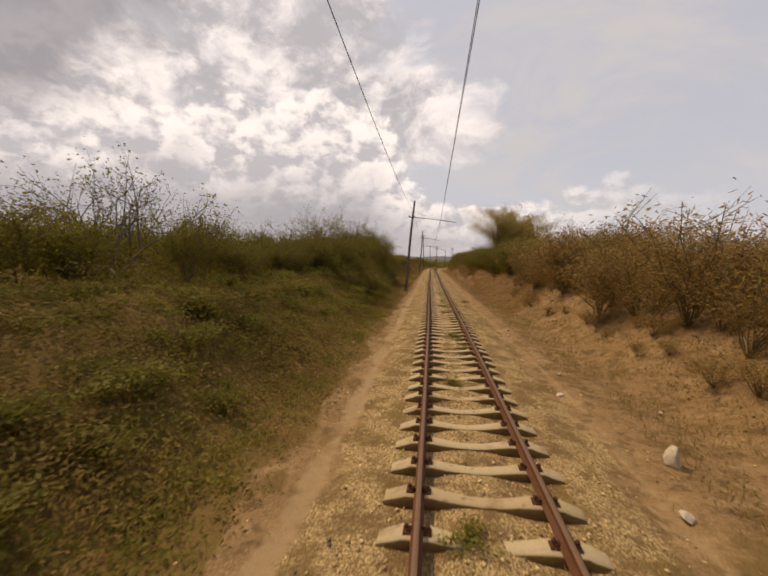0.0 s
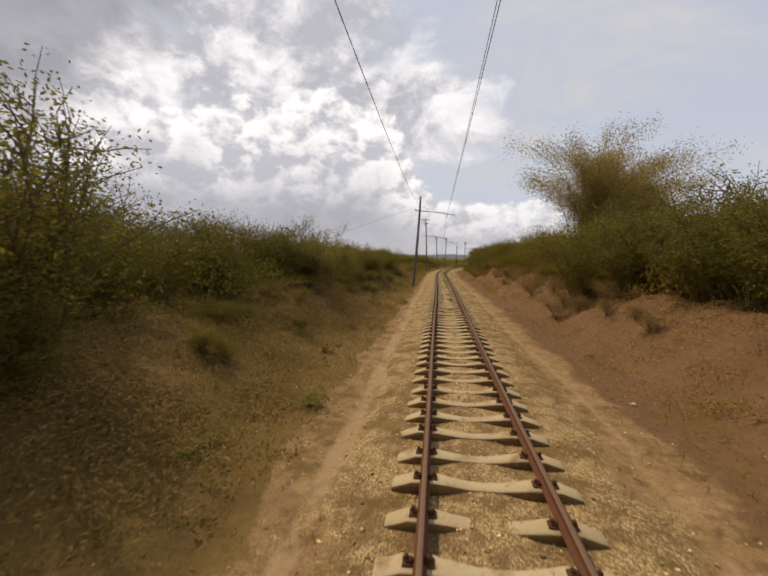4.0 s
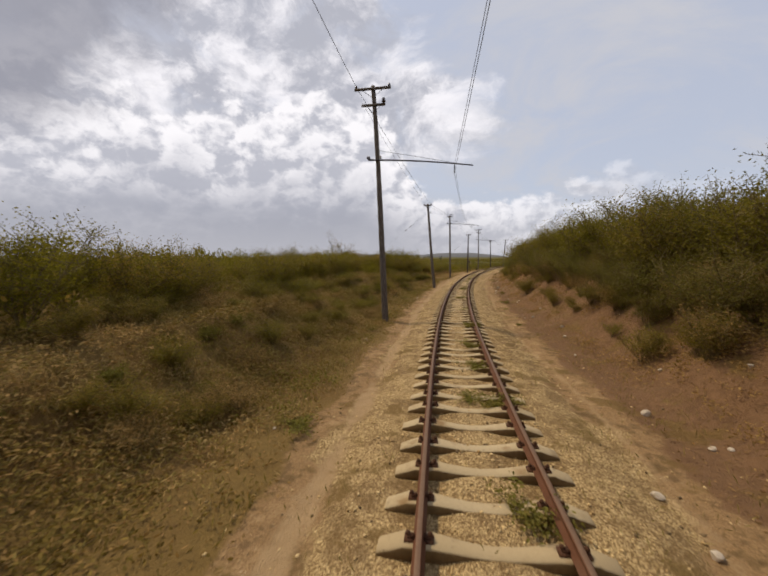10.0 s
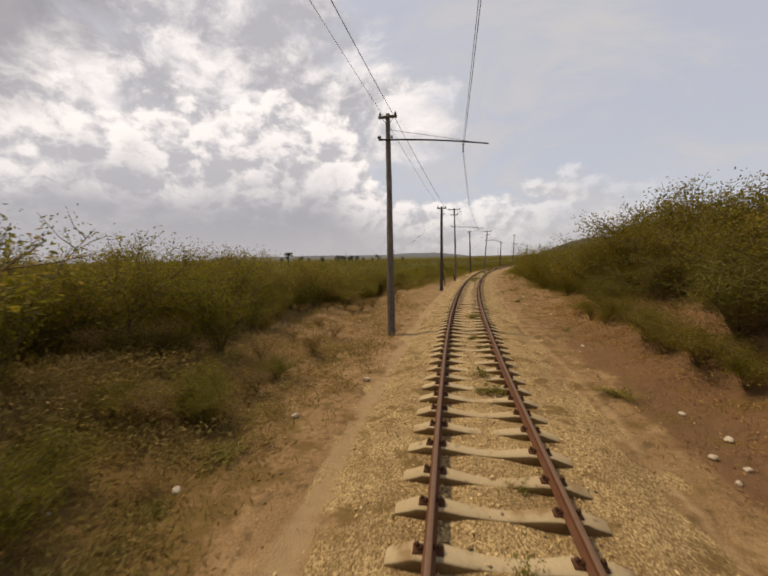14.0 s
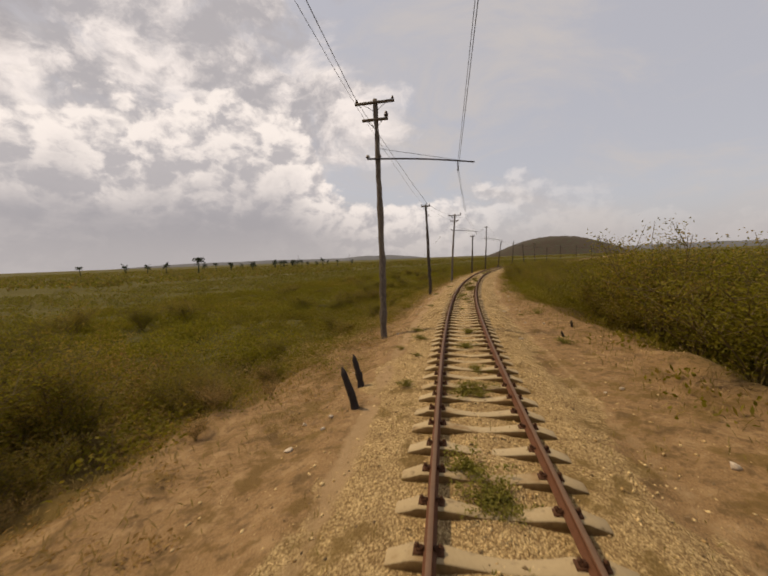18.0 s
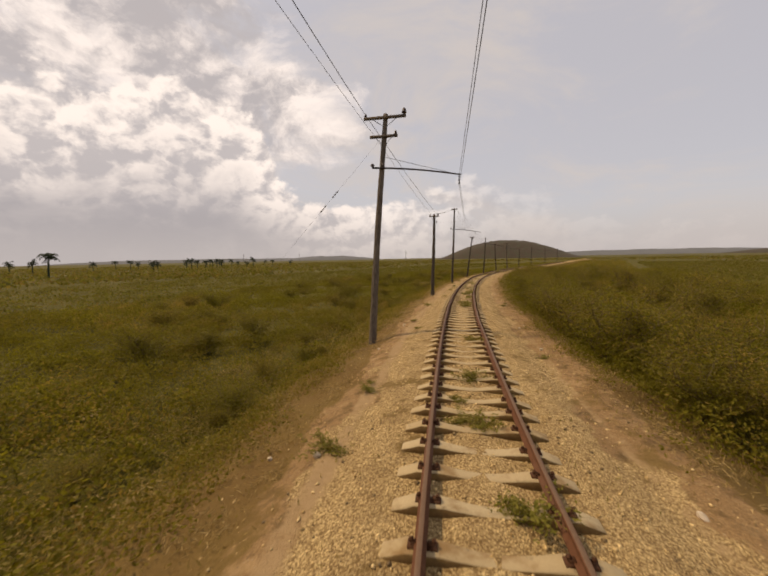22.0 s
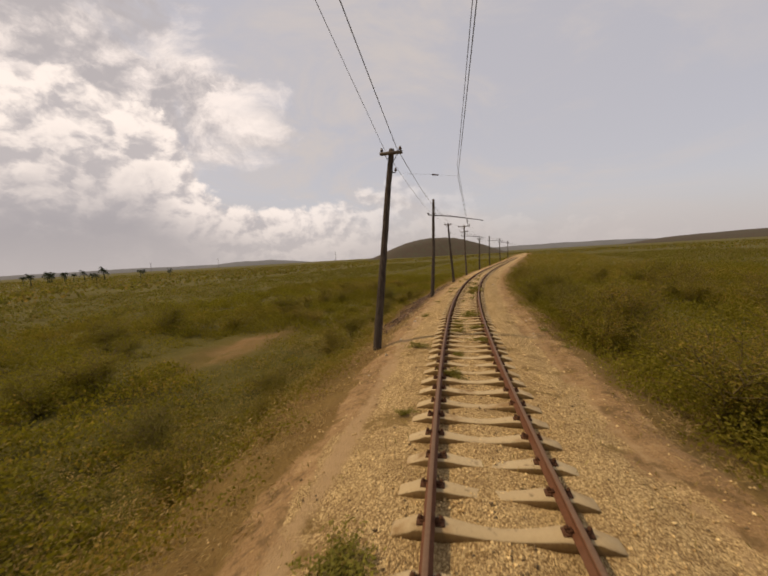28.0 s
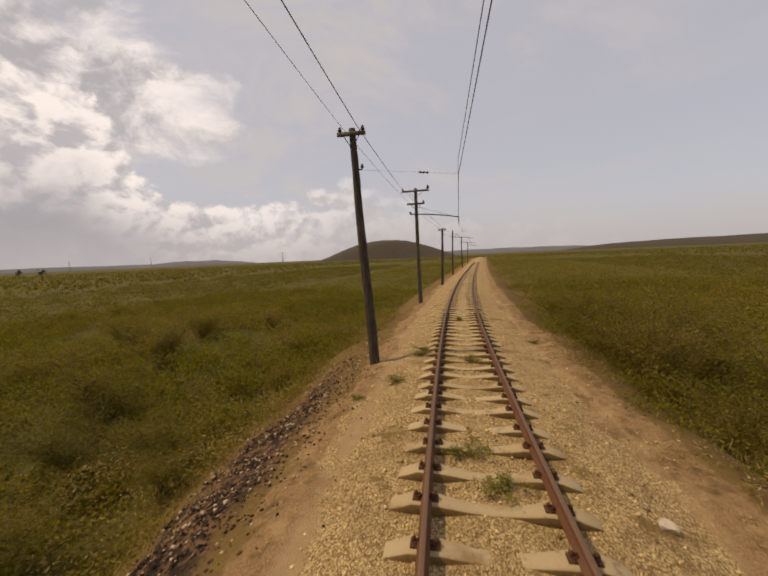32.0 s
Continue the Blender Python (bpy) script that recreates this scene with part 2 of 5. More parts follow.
m, n = material("concrete_sleeper")
p = place(n)
g = n.noise(p, 26.0, 6.0, 0.65)
k = n.noise(p, 1.7, 5.0, 0.6)
inf = n.add("ShaderNodeObjectInfo").outputs["Random"]
c = n.mix(g, (0.380, 0.288, 0.160), (0.580, 0.460, 0.275))
c = n.mix(n.math("MULTIPLY", inf, 0.55), c, (0.390, 0.280, 0.140))
c = n.mix(n.ramp(k, 0.52, 0.72), c, (0.268, 0.165, 0.070))
c = n.mix(n.ramp(n.noise(p, 7.0, 5.0), 0.60, 0.72, 0.0, 0.6), c, (0.154, 0.107, 0.056))
finish(n, c, 0.92, bump=g, strength=0.5, distance=0.01)
M["sleeper"] = m

# soil brown of the sides, with their shade put into the colour too
m, n = material("soiled_shaded_sleeper_side")
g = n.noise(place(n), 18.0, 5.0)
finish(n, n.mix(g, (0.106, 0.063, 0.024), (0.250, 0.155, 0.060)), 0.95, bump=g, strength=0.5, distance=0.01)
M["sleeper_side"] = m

m, n = material("limestone_ballast")
geo = n.add("ShaderNodeNewGeometry")
one = geo.outputs["Random Per Island"]
k = n.noise(geo.outputs["Position"], 0.6, 4.0)
c = n.mix(one, (0.460, 0.300, 0.125), (0.930, 0.700, 0.345))
c = n.mix(n.ramp(n.math("FRACT", n.math("MULTIPLY", one, 5.3)), 0.70, 0.8), c, (0.190, 0.130, 0.068))
c = n.mix(n.ramp(k, 0.45, 0.68, 0.0, 0.40), c, (0.500, 0.320, 0.130))
finish(n, c, 0.95, bump=n.noise(geo.outputs["Position"], 60.0, 3.0), strength=0.3, distance=0.01)
M["stone"] = m



def pole_wood(name, dark, light, pale):
    m, n = material(name)
    t = n.add("ShaderNodeTexCoord").outputs["Object"]
    st = n.add("ShaderNodeMapping")
    n.link(t, st.inputs[0])
    st.inputs["Scale"].default_value = (14.0, 14.0, 0.7)
    g = n.noise(st.outputs[0], 2.2, 6.0, 0.65)
    c = n.mix(n.ramp(g, 0.3, 0.7), dark, light)
    c = n.mix(n.ramp(n.noise(t, 0.8, 3.0), 0.5, 0.7, 0.0, 0.5), c, pale)
    finish(n, c, 0.9, bump=g, strength=0.8, distance=0.025)
    return m


M["pole"] = pole_wood("weathered_pole_wood", (0.060, 0.046, 0.035), (0.190, 0.152, 0.115), (0.210, 0.178, 0.136))
M["pole_dark"] = pole_wood("tarred_pole_wood", (0.027, 0.020, 0.015), (0.105, 0.080, 0.060), (0.130, 0.102, 0.078))

m, n = material("dark_iron_fitting")
finish(n, n.mix(n.noise(local(n), 20.0), (0.035, 0.03, 0.03), (0.085, 0.07, 0.065)), 0.7, 0.4)
M["fitting"] = m
m, n = material("brown_glazed_insulator")
finish(n, n.mix(n.noise(local(n), 12.0), (0.03, 0.02, 0.017), (0.075, 0.045, 0.035)), 0.3)
M["insulator"] = m
m, n = material("wire_metal")
finish(n, n.mix(n.noise(place(n), 3.0), (0.05, 0.05, 0.055), (0.12, 0.115, 0.115)), 0.6, 0.5)
M["wire"] = m

m, n = material("pale_rock")
p = place(n)
g = n.noise(p, 9.0, 6.0, 0.65)
finish(n, n.mix(g, (0.36, 0.28, 0.19), (0.74, 0.63, 0.48)), 0.95, bump=g, strength=0.6, distance=0.03)
M["rock"] = m

# the soil: bare ruts, stony ballast shoulders, dry grass, scrub floor; the sheet carries its kinds as attributes
m, n = material("soil")
p = place(n)


def attr(name):
    k = n.add("ShaderNodeAttribute")
    k.attribute_name = name
    return k.outputs["Fac"]


grain = n.noise(p, 38.0, 5.0, 0.7)
mid = n.noise(p, 5.0, 5.0, 0.6)
wide = n.noise(p, 0.45, 4.0, 0.55)
blot = n.noise(p, 1.7, 6.0, 0.7)
earth = n.mix(wide, (0.215, 0.124, 0.051), (0.330, 0.196, 0.084))
earth = n.mix(n.ramp(grain, 0.38, 0.68), earth, (0.420, 0.264, 0.121))
earth = n.mix(n.ramp(mid, 0.50, 0.68, 0.0, 0.75), earth, (0.160, 0.096, 0.042))
earth = n.mix(n.ramp(blot, 0.52, 0.66, 0.0, 0.7), earth, (0.480, 0.312, 0.150))
earth = n.mix(n.ramp(blot, 0.47, 0.36, 0.0, 0.6), earth, (0.105, 0.066, 0.022))
pebble = n.add("ShaderNodeTexVoronoi")
pebble.inputs["Scale"].default_value = 24.0
n.link(p, pebble.inputs["Vector"])
peb = n.add("ShaderNodeSeparateColor")
n.link(pebble.outputs["Color"], peb.inputs[0])
lone = n.math("MULTIPLY", n.math("GREATER_THAN", peb.outputs[1], 0.82), n.ramp(pebble.outputs["Distance"], 0.42, 0.25))
earth = n.mix(n.math("MULTIPLY", lone, n.ramp(blot, 0.42, 0.6, 0.1, 0.9)), earth, n.mix(peb.outputs[0], (0.16, 0.10, 0.05), (0.55, 0.40, 0.22)))
path = n.mix(n.math("MULTIPLY_ADD", mid, 0.6, n.math("MULTIPLY", grain, 0.4)), (0.290, 0.180, 0.084), (0.540, 0.370, 0.190))
red = n.mix(mid, (0.125, 0.066, 0.029), (0.285, 0.158, 0.074))
cell = n.add("ShaderNodeTexVoronoi")
cell.inputs["Scale"].default_value = 58.0
n.link(p, cell.inputs["Vector"])
split = n.add("ShaderNodeSeparateColor")
n.link(cell.outputs["Color"], split.inputs[0])
gravel = n.mix(n.ramp(split.outputs[0], 0.25, 1.0, 0.0, 1.0, False), (0.270, 0.165, 0.065), (0.880, 0.640, 0.300))
gravel = n.mix(n.math("MULTIPLY", n.math("GREATER_THAN", peb.outputs[2], 0.72), n.ramp(pebble.outputs["Distance"], 0.5, 0.3)), gravel, n.mix(peb.outputs[0], (0.420, 0.280, 0.125), (0.900, 0.680, 0.340)))
gravel = n.mix(n.math("MULTIPLY", n.ramp(blot, 0.44, 0.60, 0.15, 0.85), n.math("SUBTRACT", 1.35, attr("stony"), 0.0, True)), gravel, (0.175, 0.100, 0.037))
gravel = n.mix(n.ramp(cell.outputs["Distance"], 0.40, 0.65, 0.0, 0.3), gravel, (0.120, 0.070, 0.028))
turf = n.mix(n.noise(p, 11.0, 5.0, 0.7), (0.108, 0.070, 0.019), (0.290, 0.180, 0.054))
turf = n.mix(n.ramp(wide, 0.4, 0.65, 0.0, 0.75), turf, n.mix(mid, (0.110, 0.062, 0.018), (0.235, 0.136, 0.042)))
burnt = n.mix(n.ramp(mid, 0.42, 0.60), (0.030, 0.019, 0.012), (0.200, 0.110, 0.052))


def edge(a, lo=0.35, hi=0.65):
    return n.ramp(n.math("ADD", a, n.math("MULTIPLY", n.math("SUBTRACT", mid, 0.5), 0.7)), lo, hi)


c = n.mix(edge(attr("cut")), earth, red)
c = n.mix(edge(attr("turf")), c, turf)
c = n.mix(edge(attr("gravel")), c, gravel)
c = n.mix(n.ramp(n.math("ADD", attr("tuft"), n.math("MULTIPLY", n.math("SUBTRACT", n.noise(p, 1.1, 5.0, 0.65), 0.5), 1.6)), 0.45, 0.62, 0.0, 0.8), c, turf)
c = n.mix(edge(attr("path"), 0.4, 0.75), c, path)
c = n.mix(edge(attr("burnt")), c, burnt)
c = n.mix(edge(attr("sand")), c, n.mix(blot, (0.165, 0.098, 0.036), (0.290, 0.172, 0.066)))
c = n.mix(attr("plain"), c, n.mix(n.noise(p, 0.09, 6.0, 0.7), (0.062, 0.055, 0.007), (0.132, 0.106, 0.015)))
hgt = n.math("ADD", n.math("MULTIPLY", grain, 0.4), n.math("ADD", n.math("MULTIPLY", mid, 0.8), n.math("MULTIPLY", cell.outputs["Distance"], -0.4)))
finish(n, c, 0.97, bump=hgt, strength=0.8, distance=0.06)
M["soil"] = m

m, n = material("distant_hill")
p = place(n)
c = n.mix(n.noise(p, 0.02, 6.0, 0.65), (0.055, 0.044, 0.034), (0.095, 0.072, 0.050))
c = n.mix(n.ramp(n.noise(p, 0.12, 5.0), 0.5, 0.62), c, (0.070, 0.072, 0.045))
finish(n, c, 1.0)
M["hill"] = m
# aerial haze is painted into this base colour as blue-grey
m, n = material("haze_tinted_ridge")
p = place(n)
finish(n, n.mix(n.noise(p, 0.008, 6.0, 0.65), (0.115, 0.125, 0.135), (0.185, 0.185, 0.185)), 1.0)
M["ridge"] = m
m, n = material("palm_frond_far")
finish(n, n.mix(n.noise(place(n), 0.6), (0.022, 0.030, 0.016), (0.055, 0.066, 0.03)), 0.8)
M["palm"] = m
m, n = material("charred_stump")
g = n.noise(local(n), 8.0, 5.0)
finish(n, n.mix(g, (0.012, 0.010, 0.009), (0.06, 0.045, 0.038)), 0.9, bump=g, strength=0.6)
M["char"] = m
m, n = material("burnt_clods")
one = n.add("ShaderNodeNewGeometry").outputs["Random Per Island"]
c = n.mix(n.math("POWER", one, 2.0), (0.022, 0.014, 0.010), (0.260, 0.140, 0.075))
c = n.mix(n.math("GREATER_THAN", n.math("FRACT", n.math("MULTIPLY", one, 9.7)), 0.86), c, (0.520, 0.400, 0.260))
finish(n, c, 0.95)
M["burnt"] = m

m, n = material("rusty_sign_plate")
g = n.noise(local(n), 6.0, 5.0)
finish(n, n.mix(g, (0.05, 0.035, 0.028), (0.13, 0.085, 0.06)), 0.85, 0.1)
M["sign"] = m

# ---- the line: bends in 1/1000 m, grades in 1/100, cant in degrees, along the way s ----
BEND = [-1.144, -1.144, -0.434, 0.371, 0.256, -0.472, -0.038, 3.364, 2.741, 2.784, 2.485, 2.458, 3.614, 2.41,
        3.337, 3.061, 3.845, 3.5, 2.6, 1.5, 0.5, 0.0, 0.0, 0.0, 0.0, 0.0, 0.0, 0.0]
GRADE = [-0.656, -0.638, -0.224, -0.488, -0.205, -0.303, -0.111, -0.526, -0.811, -0.614, -0.3, 0.0, 0.0, 0.0]
CANT = [-2.56, -2.66, -2.57, -0.93, 0.06, 0.46, 1.03, 1.17, 1.57, 0.87, 0.4, 0.0, 0.0, 0.0]
SS = np.arange(-20, 521, 2.0)
_k = np.interp(SS, np.arange(-20, 521, 20.0), BEND) / 1000
_g = np.interp(SS, np.arange(-20, 521, 40.0), GRADE) / 100


def summed(a):
    return np.concatenate([[0], np.cumsum(a)])


PHI = summed(_k[1:] + _k[:-1])
PHI -= np.interp(0, SS, PHI)
_m = (PHI[1:] + PHI[:-1]) / 2
TX, TY, TZ = summed(np.sin(_m) * 2), summed(np.cos(_m) * 2), summed(_g[1:] + _g[:-1])
TX, TY, TZ = TX - np.interp(0, SS, TX), TY - np.interp(0, SS, TY), TZ - np.interp(0, SS, TZ)
TC = np.radians(np.interp(SS, np.arange(-20, 521, 40.0), CANT))


def ext(s, arr, slope0, slope1):
    s = np.asarray(s, float)
    v = np.interp(s, SS, arr)
    return v + np.where(s < SS[0], (s - SS[0]) * slope0, 0) + np.where(s > SS[-1], (s - SS[-1]) * slope1, 0)


def line(s, lat=0.0, h=0.0, canted=False):
    """World places at s along the line, lat metres to its right and h over the rails."""
    s, lat, h = np.broadcast_arrays(np.asarray(s, float), np.asarray(lat, float), np.asarray(h, float))
    phi = np.interp(s, SS, PHI)
    x = ext(s, TX, math.sin(PHI[0]), math.sin(PHI[-1]))
    y = ext(s, TY, math.cos(PHI[0]), math.cos(PHI[-1]))
    z = np.interp(s, SS, TZ)
    if canted:
        c = np.interp(s, SS, TC)
        lat, h = lat * np.cos(c) + h * np.sin(c), -lat * np.sin(c) + h * np.cos(c)
    return np.stack([x + lat * np.cos(phi), y - lat * np.sin(phi), z + h], -1)


def frame_at(s, lat=0.0, h=0.0, canted=False):
    """A pose on the line: x to the right, y ahead."""
    c = float(np.interp(s, SS, TC)) if canted else 0.0
    return Matrix.Translation(line(s, lat, h, canted)) @ Euler((0, c, -float(np.interp(s, SS, PHI)))).to_matrix().to_4x4()


def wave(x, y, size, seed=0):
    """Smooth cheap noise, about -1 to 1."""
    r = np.random.RandomState(seed)
    v = 0
    for i in range(5):
        a, b = r.uniform(0, 6.28, 2)
        f = (1.7 ** i) / size
        v = v + np.sin(x * math.cos(a) * f * 6.28 + y * math.sin(a) * f * 6.28 + b) * 0.72 ** i
    return v / 2.2


def step(x, lo, hi):
    t = np.clip((x - lo) / (hi - lo), 0, 1)
    return t * t * (3 - 2 * t)


# stations of the cross-section: s, left toe, left crest, left height, right toe, right crest, right height
SECT = np.array([
    (-40, -3.9, -8.5, 1.6, 4.2, 8.5, 1.5),
    (20, -3.9, -8.0, 1.5, 4.2, 8.0, 1.5),
    (60, -4.2, -8.5, 1.1, 4.0, 7.8, 1.4),
    (85, -4.4, -8.5, 0.9, 4.2, 8.0, 1.5),
    (110, -4.2, -8.0, 1.1, 4.0, 8.0, 1.9),
    (150, -3.9, -9.0, 1.0, 3.6, 7.4, 2.0),
    (168, -4.5, -10.0, 0.4, 3.8, 7.6, 1.2),
    (185, -5.0, -11.0, -0.9, 4.6, 9.0, -0.4),
    (205, -4.2, -9.0, -1.6, 6.0, 9.0, -1.2),
    (228, -3.3, -7.6, -1.9, 3.1, 6.6, -1.6),
    (300, -3.3, -7.2, -2.1, 2.9, 6.0, -1.9),
    (420, -3.4, -7.2, -1.9, 2.9, 6.0, -1.6),
    (600, -4.5, -8.0, -0.9, 4.5, 7.5, -0.9)])


def ground_h(s, lat):
    """Height of the ground over the rails' level at that place."""
    s, lat = np.broadcast_arrays(np.asarray(s, float), np.asarray(lat, float))
    lt, lc, lh, rt, rc, rh = [np.interp(s, SECT[:, 0], SECT[:, i]) for i in range(1, 7)]
    wob = wave(s, lat * 0.4, 9.0, 3) * np.interp(s, [20, 50], [0.15, 0.45])
    al = np.abs(lat)
    bed = np.interp(s, [140, 200], [-0.292, -0.278]) + (np.interp(s, [140, 200], [0.052, 0.038]) + 0.016 * wave(s, lat * 2, 4.0, 11)) * np.exp(-(lat / 0.42) ** 4) - 0.02 * step(al, 1.3, 1.7) - 0.08 * step(al, 1.5, 2.4)
    bed = bed - 0.05 * np.exp(-((lat + 2.15) / 0.28) ** 2) - 0.05 * np.exp(-((lat - 2.3) / 0.3) ** 2)
    shoulder = np.interp(s, [150, 215, 600], [0.0, -0.38, -0.3]) * step(-lat, 2.2, 3.6)
    left = step(-lat + wob, -lt, -lc) * (lh + 0.35)
    right = step(lat + wob, rt, rc) * (rh + 0.35)
    z = bed + shoulder + left + right
    far = step(al, 10, 45)
    level = np.interp(s, [0, 150, 190, 240, 600], [2.2, 1.6, -1.6, -2.3, -1.8])
    z = z * (1 - far) + level * far
    rough = step(al, 2.4, 7.0)
    z = z + rough * (wave(s, lat, 3.1, 5) * 0.13 + wave(s, lat, 0.9, 8) * 0.05 * step(al, 3.0, 4.5) + wave(s, lat, 14.0, 6) * 0.28) + (1 - rough) * wave(s, lat, 1.3, 7) * 0.018
    c = np.interp(s, SS, TC)
    return z - np.tan(c) * np.clip(lat, -3, 3) * (1 - step(al, 2.5, 5.0))


def on_ground(s, lat, up=0.0):
    return line(s, lat, ground_h(s, lat) + up)


# ---- making meshes ----
def mesh_of(name, verts, faces, mat):
    """A mesh from arrays: verts (n, 3), faces (m, 3) or (m, 4)."""
    me = bpy.data.meshes.new(name)
    verts, faces = np.asarray(verts, np.float32), np.asarray(faces, np.int32)
    me.vertices.add(len(verts))
    me.vertices.foreach_set("co", verts.ravel())
    k = faces.shape[1]
    me.loops.add(faces.size)
    me.loops.foreach_set("vertex_index", faces.ravel())
    me.polygons.add(len(faces))
    me.polygons.foreach_set("loop_start", np.arange(0, faces.size, k, dtype=np.int32))
    me.update(calc_edges=True)
    if mat is not None:
        me.materials.append(mat)
    return me


def part(name, me, parent, label="", m=None):
    ob = new(name, me)
    ob.parent = parent
    if m is not None:
        ob.matrix_basis = m
    return tagged(ob, label) if label else ob


def thing(name, m, label, category, group="", kind="", me=None):
    ob = new(name, me)
    ob.matrix_basis = m if isinstance(m, Matrix) else Matrix.Translation(m)
    return tagged(ob, label, category, group, kind)


def smooth(me):
    me.polygons.foreach_set("use_smooth", np.ones(len(me.polygons), bool))
    return me


def tube(path, radii, sides=6, closed=True):
    """A tapered tube along points: verts, quads."""
    path = np.asarray(path, float)
    radii = np.broadcast_to(np.asarray(radii, float), (len(path),))
    d = np.gradient(path, axis=0)
    d /= np.linalg.norm(d, axis=1, keepdims=True) + 1e-9
    up = np.array([0, 0, 1.0]) if abs(d[0][2]) < 0.8 else np.array([1.0, 0, 0])
    u = np.cross(d, up)
    u /= np.linalg.norm(u, axis=1, keepdims=True) + 1e-9
    v = np.cross(u, d)
    a = np.arange(sides) * 2 * math.pi / sides
    ring = path[:, None] + radii[:, None, None] * (np.cos(a)[None, :, None] * u[:, None] + np.sin(a)[None, :, None] * v[:, None])
    verts = ring.reshape(-1, 3)
    i = np.arange(len(path) - 1)[:, None] * sides
    j = np.arange(sides)[None]
    faces = np.stack([i + j, i + (j + 1) % sides, i + sides + (j + 1) % sides, i + sides + j], -1).reshape(-1, 4)
    if closed:
        faces = np.concatenate([faces, caps(sides, 0), caps(sides, (len(path) - 1) * sides)])
    return verts, faces


def caps(sides, first):
    """Quads that close a ring of an even number of sides."""
    return np.array([(first, first + i, first + i + 1, first + i + 2) for i in range(1, sides - 2, 2)], int).reshape(-1, 4)


def joined(pieces):
    verts, faces, k = [], [], 0
    for v, f in pieces:
        verts.append(v)
        faces.append(np.asarray(f) + k)
        k += len(v)
    return np.concatenate(verts), np.concatenate(faces)


def box(x, y, z, sx, sy, sz, taper=0.9):
    """A box about a centre, its top drawn in a little: verts, quads."""
    v = []
    for dz_, k in ((-1, 1.0), (1, taper)):
        for ax in (-1, 1):
            for ay in (-1, 1):
                v.append((x + ax * sx / 2 * k, y + ay * sy / 2 * k, z + dz_ * sz / 2))
    return np.array(v), np.array([(0, 1, 3, 2), (4, 6, 7, 5), (0, 4, 5, 1), (2, 3, 7, 6), (0, 2, 6, 4), (1, 5, 7, 3)])


def leaves(rng, places, length, width, droop=0.0, way="any"):
    """A small folded blade at each place: verts, quads (one quad a leaf)."""
    k = len(places)
    d = rng.normal(size=(k, 3))
    d[:, 2] = d[:, 2] * 0.6 - droop
    if way == "flat":
        d[:, 2] *= 0.2
    if way == "up":
        d = d * 0.45 + np.array([0, 0, 1.0])
    d /= np.linalg.norm(d, axis=1, keepdims=True)
    s = np.cross(d, rng.normal(size=(k, 3)) * (np.array([0.25, 0.25, 1.0]) if way == "flat" else 1.0))
    s /= np.linalg.norm(s, axis=1, keepdims=True)
    ln = length * rng.uniform(0.6, 1.35, (k, 1))
    wd = width * rng.uniform(0.7, 1.3, (k, 1))
    v = np.stack([places - d * ln * 0.5, places + s * wd * 0.5, places + d * ln * 0.5, places - s * wd * 0.5], 1).reshape(-1, 3)
    return v, np.arange(4 * k).reshape(-1, 4)


def stalks(rng, count, height, spread, seg=4, r=0.02, lean=0.0, curl=0.3):
    """Branching stems from one root: a list of polylines."""
    lines = []
    for i in range(count):
        a = rng.uniform(0, 6.28)
        out = rng.uniform(0.15, 1.0) * spread
        top = height * rng.uniform(0.65, 1.05)
        t = np.linspace(0, 1, seg + 1)
        x = math.cos(a) * out * t ** 1.3 + lean * t
        y = math.sin(a) * out * t ** 1.3
        z = top * (t - curl * 0.4 * t * t * out / max(spread, 0.1))
        p = np.stack([x, y, z], -1)
        p[1:] += rng.normal(size=(seg, 3)) * height * 0.03
        lines.append(p)
    return lines


def shoots(rng, lines, each, length):
    more = []
    for p in lines:
        for _ in range(each):
            t = rng.uniform(0.35, 0.95) * (len(p) - 1)
            i = int(t)
            q = p[i] + (p[i + 1] - p[i]) * (t - i)
            d = rng.normal(size=3)
            d[2] = abs(d[2]) * 0.7 + 0.25
            d /= np.linalg.norm(d)
            ln = length * rng.uniform(0.5, 1.2)
            more.append(np.stack([q, q + d * ln * 0.5 + rng.normal(size=3) * ln * 0.06, q + d * ln]))
    return more


def shrub(rng, height, spread, count, twigs, n_leaves, leaf, wide, stem=0.018, fuzz=0.11, skew=0.5):
    """Mesh data of one shrub: stems and foliage."""
    main = stalks(rng, count, height, spread)
    side = shoots(rng, main, twigs, height * 0.32)
    wood = [tube(p, np.linspace(stem, stem * 0.35, len(p)), 4, False) for p in main]
    wood += [tube(p, np.linspace(stem * 0.5, stem * 0.2, len(p)), 4, False) for p in side]
    alls = side + main
    pick = rng.randint(0, len(alls), n_leaves)
    pl = []
    for i in pick:
        p = alls[i]
        t = (rng.uniform(0.0, 1.0) ** skew) * (len(p) - 1) * 0.999
        k = int(t)
        pl.append(p[k] + (p[k + 1] - p[k]) * (t - k))
    pl = np.array(pl) + rng.normal(size=(n_leaves, 3)) * height * fuzz * np.array([1, 1, 0.7])
    pl[:, 2] = np.maximum(pl[:, 2], 0.02)
    return joined(wood), leaves(rng, pl, leaf, wide)


# ---- ground ----
def lat_steps(limit):
    a = [0.0]
    while a[-1] < limit:
        x = a[-1]
        a.append(x + (0.16 if x < 4 else 0.3 if x < 12 else 0.3 + (x - 12) * 0.08))
    a = np.array(a)
    return np.concatenate([-a[:0:-1], a])


